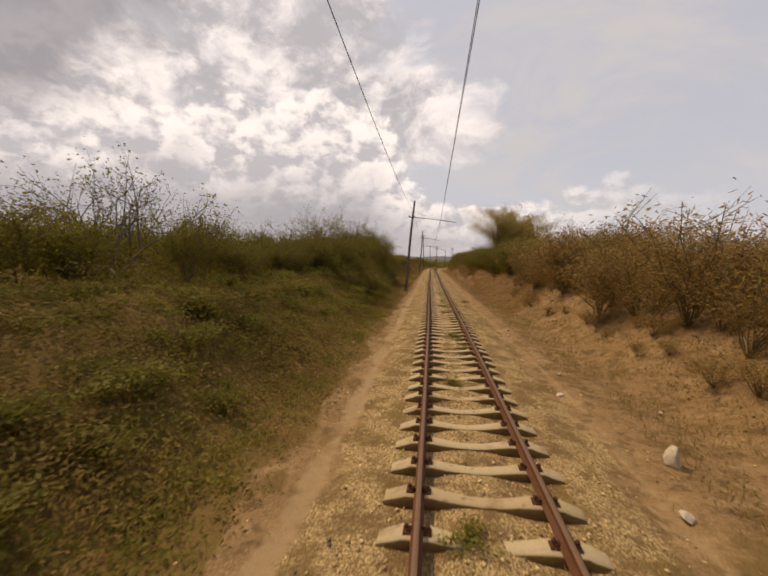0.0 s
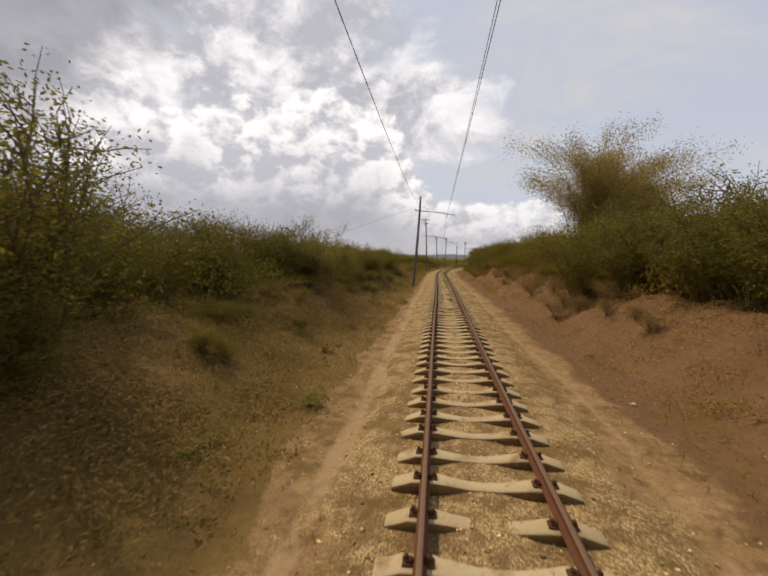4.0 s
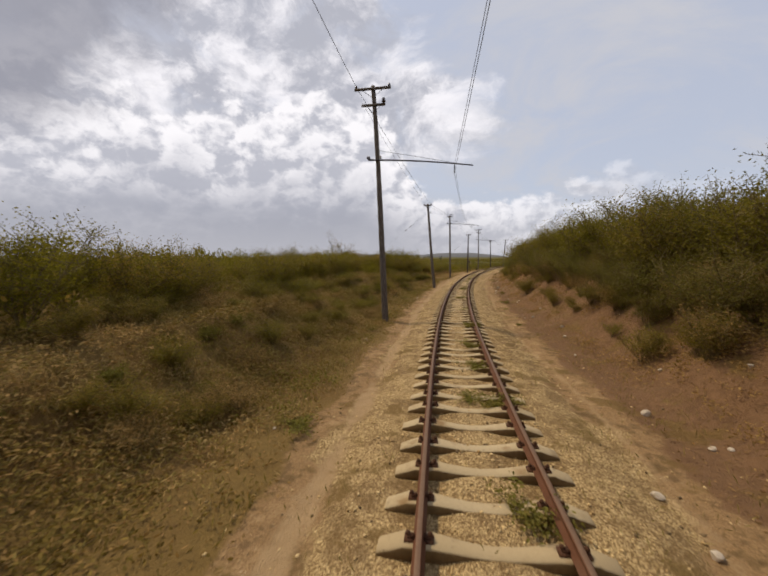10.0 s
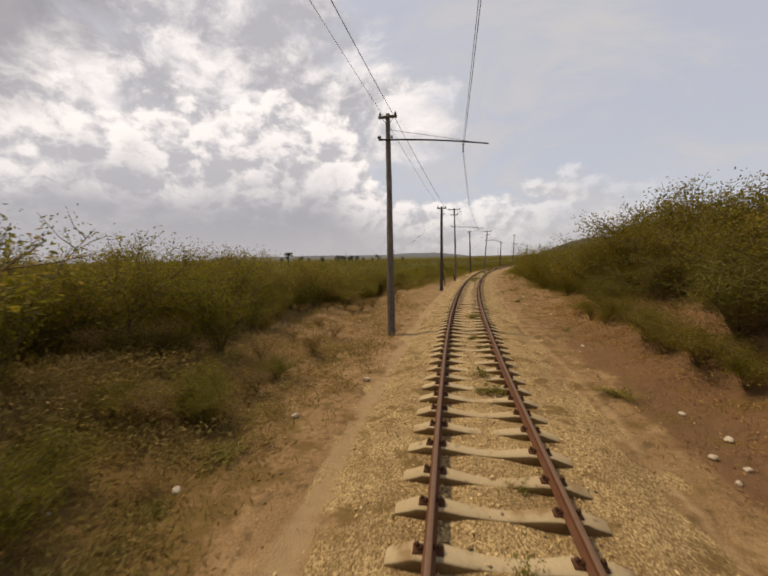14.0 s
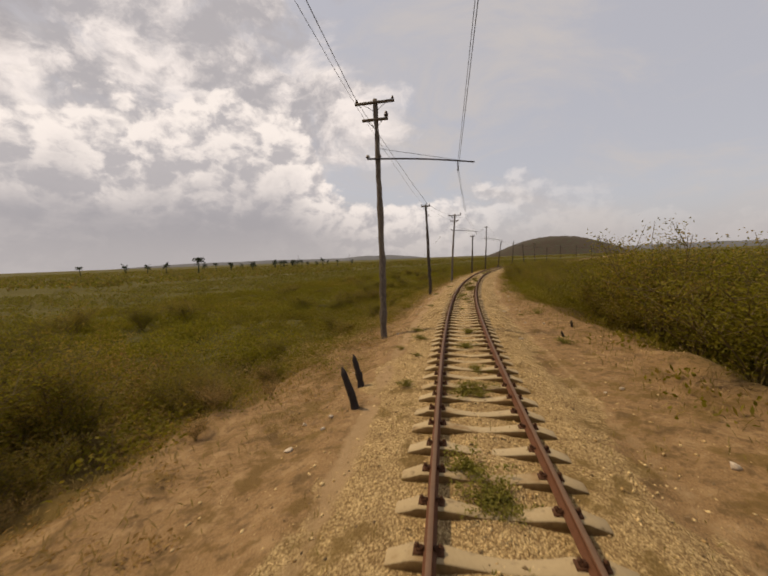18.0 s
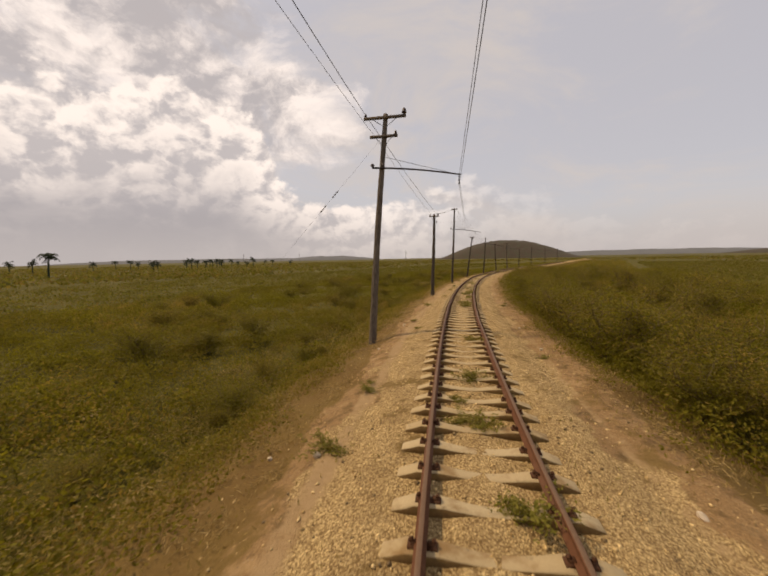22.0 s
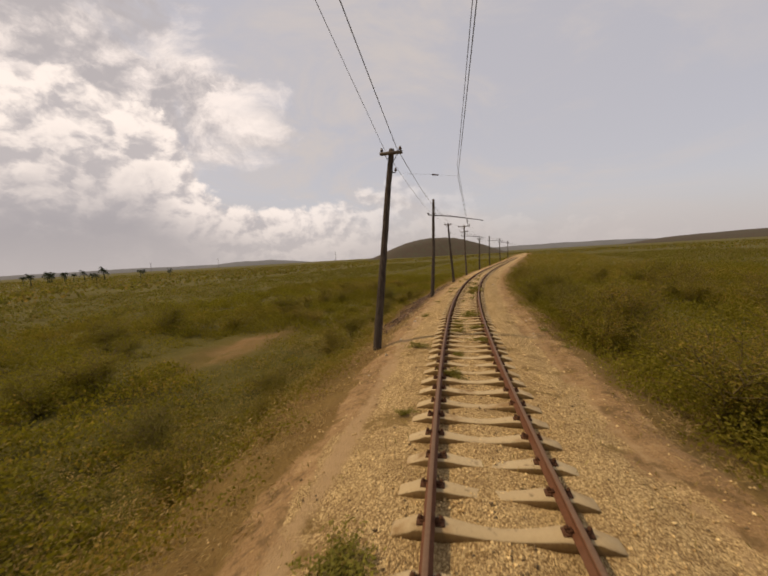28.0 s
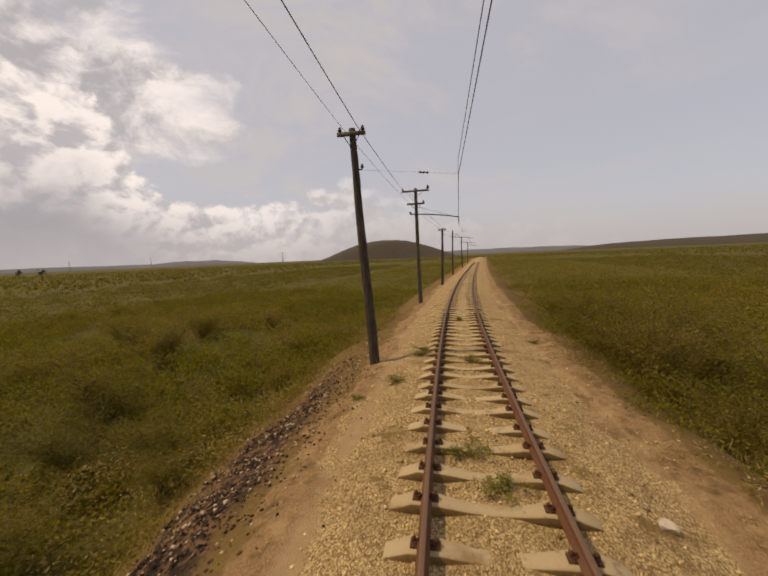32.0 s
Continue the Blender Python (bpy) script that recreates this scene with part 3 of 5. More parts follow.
lats = lat_steps(95.0)
sts = np.concatenate([np.arange(-44, 345, 0.5), np.arange(345, 640, 1.5)])
gs, gl = np.meshgrid(sts, lats, indexing="ij")
gh = ground_h(gs, gl)
edge_sink = step(np.abs(gl), 78, 95) * 1.2
strip = line(gs, gl, gh - edge_sink).reshape(-1, 3)
na, nb = gs.shape
ii = (np.arange(na - 1)[:, None] * nb + np.arange(nb - 1)[None]).ravel()
f1 = np.stack([ii, ii + nb, ii + nb + 1, ii + 1], -1)[:, ::-1]
# the plain beyond, to the horizon
rings = np.concatenate([np.linspace(0, 600, 25), np.geomspace(640, 4200, 26)])
angs = np.linspace(0, 2 * math.pi, 121)[:-1]
rr, aa = np.meshgrid(rings, angs, indexing="ij")
px, py = 60 + rr * np.sin(aa), 230 + rr * np.cos(aa)
near_s = np.array([(SS[np.argmin((TX - x) ** 2 + (TY - y) ** 2)]) for x, y in zip(px.ravel(), py.ravel())]).reshape(px.shape)
dist = np.array([math.sqrt(np.min((TX - x) ** 2 + (TY - y) ** 2)) for x, y in zip(px.ravel(), py.ravel())]).reshape(px.shape)
level = np.interp(near_s, SS, TZ) + np.interp(near_s, [0, 150, 190, 240, 600], [2.2, 1.6, -1.6, -2.3, -1.8])
pz = level * (1 - step(rr, 300, 900)) + (-3.4) * step(rr, 300, 900) - 0.55 - 7.0 * step(-dist, -90, -40)
pz = pz + wave(px, py, 170.0, 9) * 0.9 * step(dist, 90, 250)
k0 = len(strip)
nr, nc = rr.shape
jj = np.arange(nr - 1)[:, None] * nc + np.arange(nc)[None]
jn = np.arange(nr - 1)[:, None] * nc + (np.arange(nc)[None] + 1) % nc
f2 = np.stack([jj, jn, jn + nc, jj + nc], -1).reshape(-1, 4) + k0
gm = mesh_of("ground", np.concatenate([strip, np.stack([px, py, pz], -1).reshape(-1, 3)]), np.concatenate([f1, f2]), M["soil"])
smooth(gm)
S_, L_ = gs.ravel(), gl.ravel()
A_ = np.abs(L_)
plain_n = np.ones(len(gm.vertices) - k0)


def zone(name, near, beyond):
    layer = gm.attributes.new(name, "FLOAT", "POINT")
    layer.data.foreach_set("value", np.concatenate([near, plain_n * beyond]).astype(np.float32))


def sand_at(s, lat):
    """Bare sandy gaps in the scrub of the plain, 0 to 1."""
    v_ = 0
    for a_, b_, la_, lb_ in ((313, -14.5, 5.0, 1.7), (322, -10.5, 4.0, 1.3)):
        v_ = np.maximum(v_, np.exp(-((s - a_) / la_) ** 2 - ((lat - b_) / lb_) ** 2))
    return np.clip(v_ * (1 + 0.5 * wave(s, lat, 2.5, 69)), 0, 1)


bank = np.interp(S_, [150, 190], [1.0, 0.0])
lt_, rt_ = np.interp(S_, SECT[:, 0], SECT[:, 1]), np.interp(S_, SECT[:, 0], SECT[:, 4])
A_g = A_ + wave(S_, L_, 2.3, 61) * 0.35 + wave(S_, L_, 7.0, 62) * 0.25
zone("gravel", np.maximum(1 - step(A_g, 1.2, 2.0), (1 - step(np.abs(A_g - 1.5), 0.5, 1.0)) * np.interp(S_, [0, 90, 120, 160, 215], [0.75, 0.55, 1.1, 1.3, 1.0]) + 0.24 * step(S_, 190, 215) * (1 - step(A_g, 2.9, 3.9))), 0)
zone("path", np.maximum(np.exp(-((L_ + 2.25 + wave(S_, L_ * 0, 14.0, 65) * 0.12) / 0.27) ** 2) * (0.78 + 0.3 * wave(S_, L_, 3.5, 70)), 0.62 * np.exp(-((L_ - 2.45 + wave(S_, L_ * 0, 12.0, 66) * 0.15) / 0.2) ** 2)), 0)
early = np.interp(S_, [145, 172], [1.0, 0.0])
zone("stony", np.interp(S_ + wave(S_, L_, 6.0, 67) * 8, [60, 110, 175], [0.45, 0.55, 1.0]), 1)
tl_ = np.where((S_ > 158) & (S_ < 216), np.interp(S_, [158, 166, 198, 216], [3.6, 8.0, 7.2, 3.3]), -lt_ - 0.3)
zone("turf", np.where(L_ < 0, np.maximum(step(-L_ + wave(S_, L_, 2.4, 71) * 0.4, tl_ - 0.5, tl_ + 0.6), early * step(-L_ + wave(S_, L_, 5.0, 63) * 0.3, 2.6, 3.3)), np.where(bank > 0, step(L_, rt_ + 0.5, rt_ + 2.4) * (1 - bank), step(L_, rt_ - 0.1, rt_ + 0.7))), 1)
zone("cut", bank * np.interp(S_, [12, 48], [0.2, 1.0]) * np.where(L_ < 0, 0.25 * step(A_, 5, 7), step(A_ + wave(S_, L_, 4.0, 64) * 0.3, 2.5, 3.7)), 0)
zone("burnt", np.exp(-((S_ - 324) / 15.0) ** 4) * np.exp(-((L_ + 4.25 + wave(S_, L_, 3.0, 68) * 0.25) / 1.0) ** 2), 0)
zone("plain", np.maximum(step(A_, 14, 50), np.where(L_ < 0, step(S_, 192, 216), step(S_, 180, 200)) * step(A_, 5.0, 7.5)) * (1 - sand_at(S_, L_)), 1)
zone("sand", sand_at(S_, L_), 0)
zone("tuft", np.interp(S_, [140, 200, 240], [0.42, 0.42, 0.36]) * (A_ > 0.9) * (1 - step(A_, 5, 7)), 0)
ground = thing("ground", Matrix.Identity(4), "dry brown earth, stony shoulders and scrubland reaching the horizon", "ground", kind="structure", me=gm)

# ---- track ----
RAIL_S = [(-0.065, -0.15), (0.065, -0.15), (0.065, -0.137), (0.012, -0.122), (0.010, -0.05), (0.034, -0.036), (0.034, -0.006),
          (0.026, 0.0), (-0.026, 0.0), (-0.034, -0.006), (-0.034, -0.036), (-0.010, -0.05), (-0.012, -0.122), (-0.065, -0.137)]


def rail_mesh(s0, s1, lat):
    s = np.arange(s0, s1 + 0.01, 1.0)
    k = len(RAIL_S)
    wig = wave(s, s * 0, 17.0, 21 + int(lat > 0)) * 0.012
    v = np.stack([line(s, lat + wig + a, b, True) for a, b in RAIL_S], 1).reshape(-1, 3)
    i = np.arange(len(s) - 1)[:, None] * k
    j = np.arange(k)[None]
    f = np.stack([i + j, i + (j + 1) % k, i + k + (j + 1) % k, i + k + j], -1).reshape(-1, 4)
    f = np.concatenate([f, caps(k, 0), caps(k, (len(s) - 1) * k)])
    me = mesh_of("rail", v, f, M["rail"])
    me.materials.append(M["rail_top"])
    idx = np.zeros(len(f), np.int32)
    top = (np.arange((len(s) - 1) * k) % k) == 7
    idx[:(len(s) - 1) * k][top] = 1
    me.polygons.foreach_set("material_index", idx)
    return me


def sleeper_mesh(seed):
    """A concrete sleeper: thick under the rails, waisted in the middle, chamfered."""
    rng = np.random.RandomState(seed)
    xs = np.array([-1.19, -1.17, -1.0, -0.92, -0.60, -0.42, -0.2, 0, 0.2, 0.42, 0.60, 0.92, 1.0, 1.17, 1.19])
    tops = np.array([-0.268, -0.246, -0.190, -0.160, -0.158, -0.190, -0.218, -0.228, -0.218, -0.190, -0.158, -0.160, -0.190, -0.246, -0.268])
    half = np.array([0.098, 0.108, 0.122, 0.126, 0.122, 0.108, 0.098, 0.095, 0.098, 0.108, 0.122, 0.126, 0.122, 0.108, 0.098])
    v = []
    for x, t, h in zip(xs, tops, half):
        j = rng.normal(size=2) * 0.004
        v += [(x, -h - 0.02, -0.37), (x, -h, t - 0.012 + j[0]), (x, -h + 0.012, t), (x, h - 0.012, t), (x, h, t - 0.012 + j[1]), (x, h + 0.02, -0.37)]
    k = 6
    i = np.arange(len(xs) - 1)[:, None] * k
    q = np.arange(k)[None]
    f = np.stack([i + q, i + (q + 1) % k, i + k + (q + 1) % k, i + k + q], -1).reshape(-1, 4)
    me = mesh_of("sleeper", np.array(v), np.concatenate([f, caps(k, 0), caps(k, (len(xs) - 1) * k)]), M["sleeper"])
    # front, back and bottom faces get the soil colour with painted shade
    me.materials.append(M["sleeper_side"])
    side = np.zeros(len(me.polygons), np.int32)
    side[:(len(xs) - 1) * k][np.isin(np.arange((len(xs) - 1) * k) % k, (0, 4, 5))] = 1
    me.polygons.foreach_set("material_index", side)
    return me


def clip_mesh():
    p = [box(0, 0, -0.155, 0.30, 0.13, 0.012)]
    for sx in (-1, 1):
        p.append(box(sx * 0.105, 0, -0.148, 0.10, 0.13, 0.025))
        p.append(box(sx * 0.085, 0, -0.125, 0.07, 0.07, 0.03))
        p.append(tube([(sx * 0.115, 0, -0.13), (sx * 0.115, 0, -0.075)], 0.016, 6))
        p.append(box(sx * 0.115, 0, -0.095, 0.045, 0.045, 0.022))
    v, f = joined(p)
    return mesh_of("rail_clip", v, f, M["iron"])


SLEEPERS = [sleeper_mesh(i) for i in range(4)]
CLIP = clip_mesh()
rng = np.random.RandomState(11)
SPACING = 0.70
for t0, t1 in ((-6.0, 142.0), (142.0, 290.0), (290.0, 470.0)):
    track = thing("railway_track", Matrix.Identity(4), "rusty single railway track on pale concrete sleepers", "railway track", "track lengths")
    for lat in (-0.752, 0.752):
        part("rail", rail_mesh(t0, t1 - 0.01, lat), track, "rust-brown steel rail")
    for k in range(math.ceil(t0 / SPACING), math.ceil(t1 / SPACING)):
        s = k * SPACING
        s += 0.10 + float(np.interp(s, [4, 71, 114, 146, 178, 228, 322], [0.20, 0.20, 0.45, 0.52, 0.35, 0.60, 0.80]))
        if not t0 + 0.1 < s < t1 + 0.8:
            continue
        m = frame_at(s + rng.normal() * 0.012, 0, 0, True) @ pose(rng.normal() * 0.012, 0, rng.normal() * 0.008 - 0.002, 0, rng.normal() * 0.3, rng.normal() * 0.9)
        sl = part("sleeper", SLEEPERS[rng.randint(4)], track, "", m)
        if s < 345:
            for lat in (-0.752, 0.752):
                part("rail_clip", CLIP, sl, "", Matrix.Translation((lat, 0, 0)))

# ---- overhead line ----
# s, side and height of the foot; s, side and height of the head; bracket arm's end (side, height) or none; crossarms; guy
POLES = [
    (39.6, -3.19, 41.2, -2.74, 9.15, (1.75, 7.12), 0, 0),
    (85.2, -3.33, 87.4, -2.94, 9.48, (0.95, 7.62), 0, 0),
    (127.5, -3.45, 128.6, -4.25, 11.3, (0.70, 7.34), 2, 0),
    (147.9, -2.72, 150.2, -3.80, 8.45, None, 1, 1),
    (167.2, -3.04, 169.8, -3.55, 9.28, (0.9, 7.78), 1, 0),
    (187.2, -2.60, 187.9, -2.60, 7.4, None, 1, 1),
    (209.2, -3.43, 211.2, -3.84, 10.1, (0.58, 7.04), 2, 0),
    (228.5, -3.43, 229.4, -3.81, 7.75, None, 1, 0),
    (248.8, -3.74, 250.1, -3.22, 9.0, (-0.02, 6.41), 2, 1),
    (266.7, -2.85, 267.8, -2.75, 6.75, None, 1, 0),
    (286.8, -3.18, 288.4, -2.99, 9.95, (0.6, 6.6), 1, 0),
    (304.5, -3.36, 305.3, -2.48, 6.9, None, 1, 0),
    (321.8, -3.05, 322.8, -2.69, 7.55, (1.27, 5.65), 0, 0),
    (336.7, -2.75, 336.9, -3.20, 6.7, None, 1, 0),
    (353.0, -3.05, 351.0, -2.90, 7.4, (-0.05, 5.5), 2, 0),
    (368.0, -2.6, 368.2, -2.45, 5.9, None, 1, 0),
    (392.0, -3.0, 392.2, -2.9, 7.2, (0.6, 5.8), 0, 0),
    (425.0, -3.0, 425.3, -3.1, 7.4, (0.6, 5.8), 1, 0),
    (465.0, -3.0, 465.0, -2.9, 7.2, (0.6, 5.8), 1, 0)]


def insulator(at, size=1.0):
    """A pin insulator: skirted bell on a pin."""
    z = np.array([0, 0.03, 0.035, 0.08, 0.085, 0.13, 0.15]) * size
    r = np.array([0.02, 0.02, 0.055, 0.05, 0.04, 0.035, 0.01]) * size
    return tube(np.stack([z * 0 + at[0], z * 0 + at[1], z + at[2]], -1), r, 8)


def string_insulator(a, b, count=3, r=0.035):
    """Small ribbed bodies in line between two places."""
    a, b = np.array(a, float), np.array(b, float)
    n_ = count * 4 + 1
    t = np.linspace(0, 1, n_)
    return tube(a + (b - a) * t[:, None], np.where(np.arange(n_) % 4 < 2, r * 0.45, r), 8)


heads, hangs = [], []
for idx, (s, la, s2, lb, top, arm, cross, guy) in enumerate(POLES):
    rng = np.random.RandomState(100 + idx)
    foot = on_ground(s, la, -0.35)
    m = Matrix.Translation(foot) @ Euler((0, 0, -float(np.interp(s, SS, PHI)))).to_matrix().to_4x4()
    inv = m.inverted()

    def loc(s_, lat_, h_):
        return np.array(inv @ Vector(line(s_, lat_, h_)))

    kind = ("weathered grey-brown timber pole" if s < 180 or cross == 2 else "dark tarred knotty timber pole") + (" with a bracket arm over the track" if arm else " with a short crossarm")
    pole = thing("overhead_line_pole", m, kind, "pole", "overhead line poles")
    tip = loc(s2, lb, top)
    t = np.linspace(0, 1, 25)
    path = np.outer(t, tip)
    bow = rng.normal(size=2) * 0.035
    path[:, 0] += np.sin(t * math.pi) * bow[0] + np.sin(t * 7 + idx) * 0.012
    path[:, 1] += np.sin(t * math.pi) * bow[1]
    knots = 0.014 if s in (228.5, 209.2, 266.7) else 0.004
    path[1:-1, :2] += rng.normal(size=(23, 2)) * knots * 0.7
    v, f = tube(path, 0.165 - 0.065 * t + rng.normal(size=25) * knots, 12)
    v[12:-12] += rng.normal(size=(len(v) - 24, 3)) * np.array([1, 1, 0.3]) * knots * 0.6
    part("shaft", smooth(mesh_of("shaft", v, f, M["pole" if s < 180 or cross == 2 else "pole_dark"])), pole)
    hgt = tip[2]

    def up(h_):
        """The place on the shaft at a height over the rails."""
        k_ = (h_ - float(ground_h(s, la)) + 0.35) / hgt
        return tip * k_

    heights = [top - 0.18, top - 1.0][:cross]
    for ci, h_ in enumerate(heights):
        c0 = up(h_)
        wide_ = 0.43 if cross == 1 else 0.92 if ci == 0 else 0.60
        v, f = box(c0[0], c0[1] - 0.11, c0[2], 2 * wide_, 0.09, 0.11, 1.0)
        ca = part("crossarm", mesh_of("crossarm", v, f, M["pole"]), pole, "short timber crossarm")
        for sx in ((-1, 1) if ci == 0 else (1,)):
            q = c0 + np.array([sx * (wide_ - 0.08), -0.11, 0.05])
            part("insulator", smooth(mesh_of("insulator", *insulator(q, 1.9 if (ci == 1) == (s < 230) and cross == 2 and sx > 0 else 1.15), M["insulator"])), ca, "dark glazed insulator")
        for sx in (-1, 1):
            v, f = tube([c0 + np.array([sx * wide_ * 0.6, -0.11, -0.03]), c0 + np.array([0, -0.09, -0.42])], 0.012, 4)
            part("brace", mesh_of("brace", v, f, M["fitting"]), ca)
    if arm:
        rise = {286.8: 0.36, 321.8: 0.55}.get(s, 0.2)
        a0, a1 = up(arm[1] + rise), loc(s2 if abs(s2 - s) < 3 else s, arm[0], arm[1] - 0.1)
        a1[1] = a0[1] * 0.5 + a1[1] * 0.5 + 0.3
        back = a0 + (a0 - a1) / np.linalg.norm(a1 - a0) * 0.42
        t = np.linspace(0, 1, 9)
        pth = back + (a1 - back) * t[:, None]
        pth[:, 1] -= 0.14
        pth[:, 2] += np.sin(t * math.pi) * 0.07 - 0.05 * t
        v, f = tube(pth, 0.042 - 0.012 * t, 8)
        ap = part("bracket_arm", smooth(mesh_of("bracket_arm", v, f, M["fitting"])), pole, "dark iron bracket arm")
        for sx in (0.0, 0.12):
            q = pth[0] + (pth[1] - pth[0]) * sx
            part("insulator", smooth(mesh_of("insulator", *insulator(q + np.array([0, 0, 0.03])), M["insulator"])), ap)
        part("insulator", smooth(mesh_of("insulator", *insulator(pth[1] + np.array([0, 0, 0.05])), M["insulator"])), ap)
        v, f = tube([up(arm[1] + 0.75), pth[-2] + np.array([0, 0, 0.02])], 0.009, 4)
        part("stay_rod", mesh_of("stay_rod", v, f, M["wire"]), pole)
        wl = min(arm[0] - 0.05, -0.12)
        k_ = (wl - la) / max(arm[0] - la, 0.1)
        hp = pth[0] + (pth[-1] - pth[0]) * min(1, 0.12 + 0.88 * k_)
        hz = arm[1] - 0.06
        v, f = string_insulator(hp + np.array([0, 0, 0.0]), hp + np.array([0, 0, -0.42]), 3, 0.03)
        part("hanger", smooth(mesh_of("hanger", v, f, M["fitting"])), ap)
        w = m @ Vector(hp + np.array([0, 0, -0.05]))
        hangs.append((s2, wl, arm[1] - 0.12, np.array(w)))
    else:
        # a pull-off wire to the contact wire
        near_arms = [(p_[0], p_[5][1]) for p_ in POLES if p_[5]]
        wz = float(np.interp(s, [a_[0] for a_ in near_arms], [a_[1] for a_ in near_arms])) - 0.45
        end = loc(s2, -0.08, wz)
        hangs.append((s2, 0.0, wz, line(s2, -0.08, wz + 0.40)))
        st_ = up(min(top - 0.75, wz + 0.35))
        v, f = tube([st_, st_ + (end - st_) * 0.6, end], 0.0022, 4)
        po = part("pull_off_wire", mesh_of("pull_off_wire", v, f, M["wire"]), pole)
        part("insulator", smooth(mesh_of("insulator", *string_insulator(st_ + (end - st_) * 0.62, st_ + (end - st_) * 0.72), M["insulator"])), po)
        v, f = tube([st_, st_ + np.array([0.22, -0.05, -0.02])], 0.02, 6)
        pin = part("side_pin", mesh_of("side_pin", v, f, M["fitting"]), pole)
        part("insulator", smooth(mesh_of("insulator", *insulator(st_ + np.array([0.22, -0.05, 0])), M["insulator"])), pin)
    if guy:
        g0 = up(top - 0.9)
        g1 = np.array(inv @ Vector(on_ground(s + 0.5, la - 9.0, 0.1)))
        v, f = tube([g0, g1], 0.003, 4)
        gw = part("guy_wire", mesh_of("guy_wire", v, f, M["wire"]), pole)
        for k_ in (0.22, 0.28):
            part("insulator", smooth(mesh_of("insulator", *string_insulator(g0 + (g1 - g0) * k_, g0 + (g1 - g0) * (k_ + 0.03), 3, 0.032), M["insulator"])), gw)
    c0 = up(top - 0.1)
    ends = {2: ((-0.84, 0.08), (-0.52, -0.74)), 1: ((0.2, 0.12), (-0.27, 0.12)), 0: ((-0.12, -0.95), (-0.5, -1.1))}[cross]
    if s > 300 and not cross:
        ends = ((-0.25, -0.1), (-0.55, -0.65))
    heads.append([np.array(m @ Vector(c0 + np.array([x_, -0.11, z_]))) for x_, z_ in ends])


def span(a, b, sag, r, sides=4, n_=14):
    t = np.linspace(0, 1, n_)
    p_ = a + (b - a) * t[:, None]
    p_[:, 2] -= sag * 4 * t * (1 - t)
    return tube(p_, r, sides, False)


def wire_thing(name, label, spans, r, sag):
    ob = thing(name, Matrix.Identity(4), label, "cable", "overhead wires")
    for a, b in spans:
        part("span", mesh_of("span", *span(a, b, sag * (np.linalg.norm(b - a) / 25) ** 2, r), M["wire"]), ob)


back0 = line(-6, -2.8, 8.2)
pts = [np.array(back0)] + [h[0] for h in heads]
wire_thing("feeder_cable", "thick dark feeder cable strung along the pole tops", list(zip(pts, pts[1:])), 0.0125, 0.20)
pts = [h[1] for h in heads[2:]]
wire_thing("feeder_cable", "thin dark wire strung along the pole tops", list(zip(pts, pts[1:])), 0.0075, 0.25)
hs = [np.array(line(-8, -0.15, 6.9))] + [h[3] for h in hangs]
wire_thing("messenger_wire", "dark messenger wire above the contact wire", list(zip(hs, hs[1:])), 0.0065, 0.12)
cs = [h - np.array([0, 0, 0.42]) for h in hs]
wire_thing("contact_wire", "dark trolley contact wire over the track", list(zip(cs, cs[1:])), 0.0075, 0.05)
wire_thing("stay_wire", "thin dark stay wire running from a pole into the scrub", [(line(87.0, -3.05, 8.25), line(86.0, -13.5, 4.3))], 0.009, -0.9)

# ---- distance ----
def mound(name, label, az_, dist_, width, height, depth_, mat, seed, flat_=0.0, origin=(30.0, 265.0), base=-4.0):
    """A far hill: a rounded ridge seen at a bearing from the line."""
    n_u, n_v = 60, 14
    u, v = np.meshgrid(np.linspace(-1, 1, n_u), np.linspace(-1, 1, n_v), indexing="ij")
    prof = np.clip(1 - np.abs(u) ** (2.0 + 3 * flat_), 0, 1) ** (1.15 - 0.5 * flat_)
    z = prof * np.clip(1 - v * v, 0, 1) ** 0.8 * height
    x_, y_ = u * width / 2, v * depth_ / 2
    z = z * (1 + 0.10 * wave(x_, y_, width * 0.3, seed) * (1 - u * u)) + base
    b_ = radians(az_)
    c_, s_ = math.cos(b_), math.sin(b_)
    wx = origin[0] + (dist_ + y_) * s_ + x_ * c_
    wy = origin[1] + (dist_ + y_) * c_ - x_ * s_
    i = (np.arange(n_u - 1)[:, None] * n_v + np.arange(n_v - 1)[None]).ravel()
    f = np.stack([i, i + n_v, i + n_v + 1, i + 1], -1)
    me = smooth(mesh_of(name, np.stack([wx, wy, z], -1).reshape(-1, 3), f, mat))
    return thing(name, Matrix.Identity(4), label, "hill", kind="structure", me=me)


mound("hill", "low rounded brown scrub-covered hill", 28.9, 1150.0, 390.0, 54.0, 300.0, M["hill"], 31)
mound("ridge", "long flat-topped hazy ridge on the horizon", 76.0, 2300.0, 1800.0, 36.0, 500.0, M["hill"], 32, 0.9)
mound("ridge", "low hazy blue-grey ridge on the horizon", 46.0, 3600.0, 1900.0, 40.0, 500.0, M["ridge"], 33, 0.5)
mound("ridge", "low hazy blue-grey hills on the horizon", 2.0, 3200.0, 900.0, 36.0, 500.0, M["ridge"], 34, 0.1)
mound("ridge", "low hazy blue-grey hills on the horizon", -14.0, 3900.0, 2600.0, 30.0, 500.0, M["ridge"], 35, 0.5)


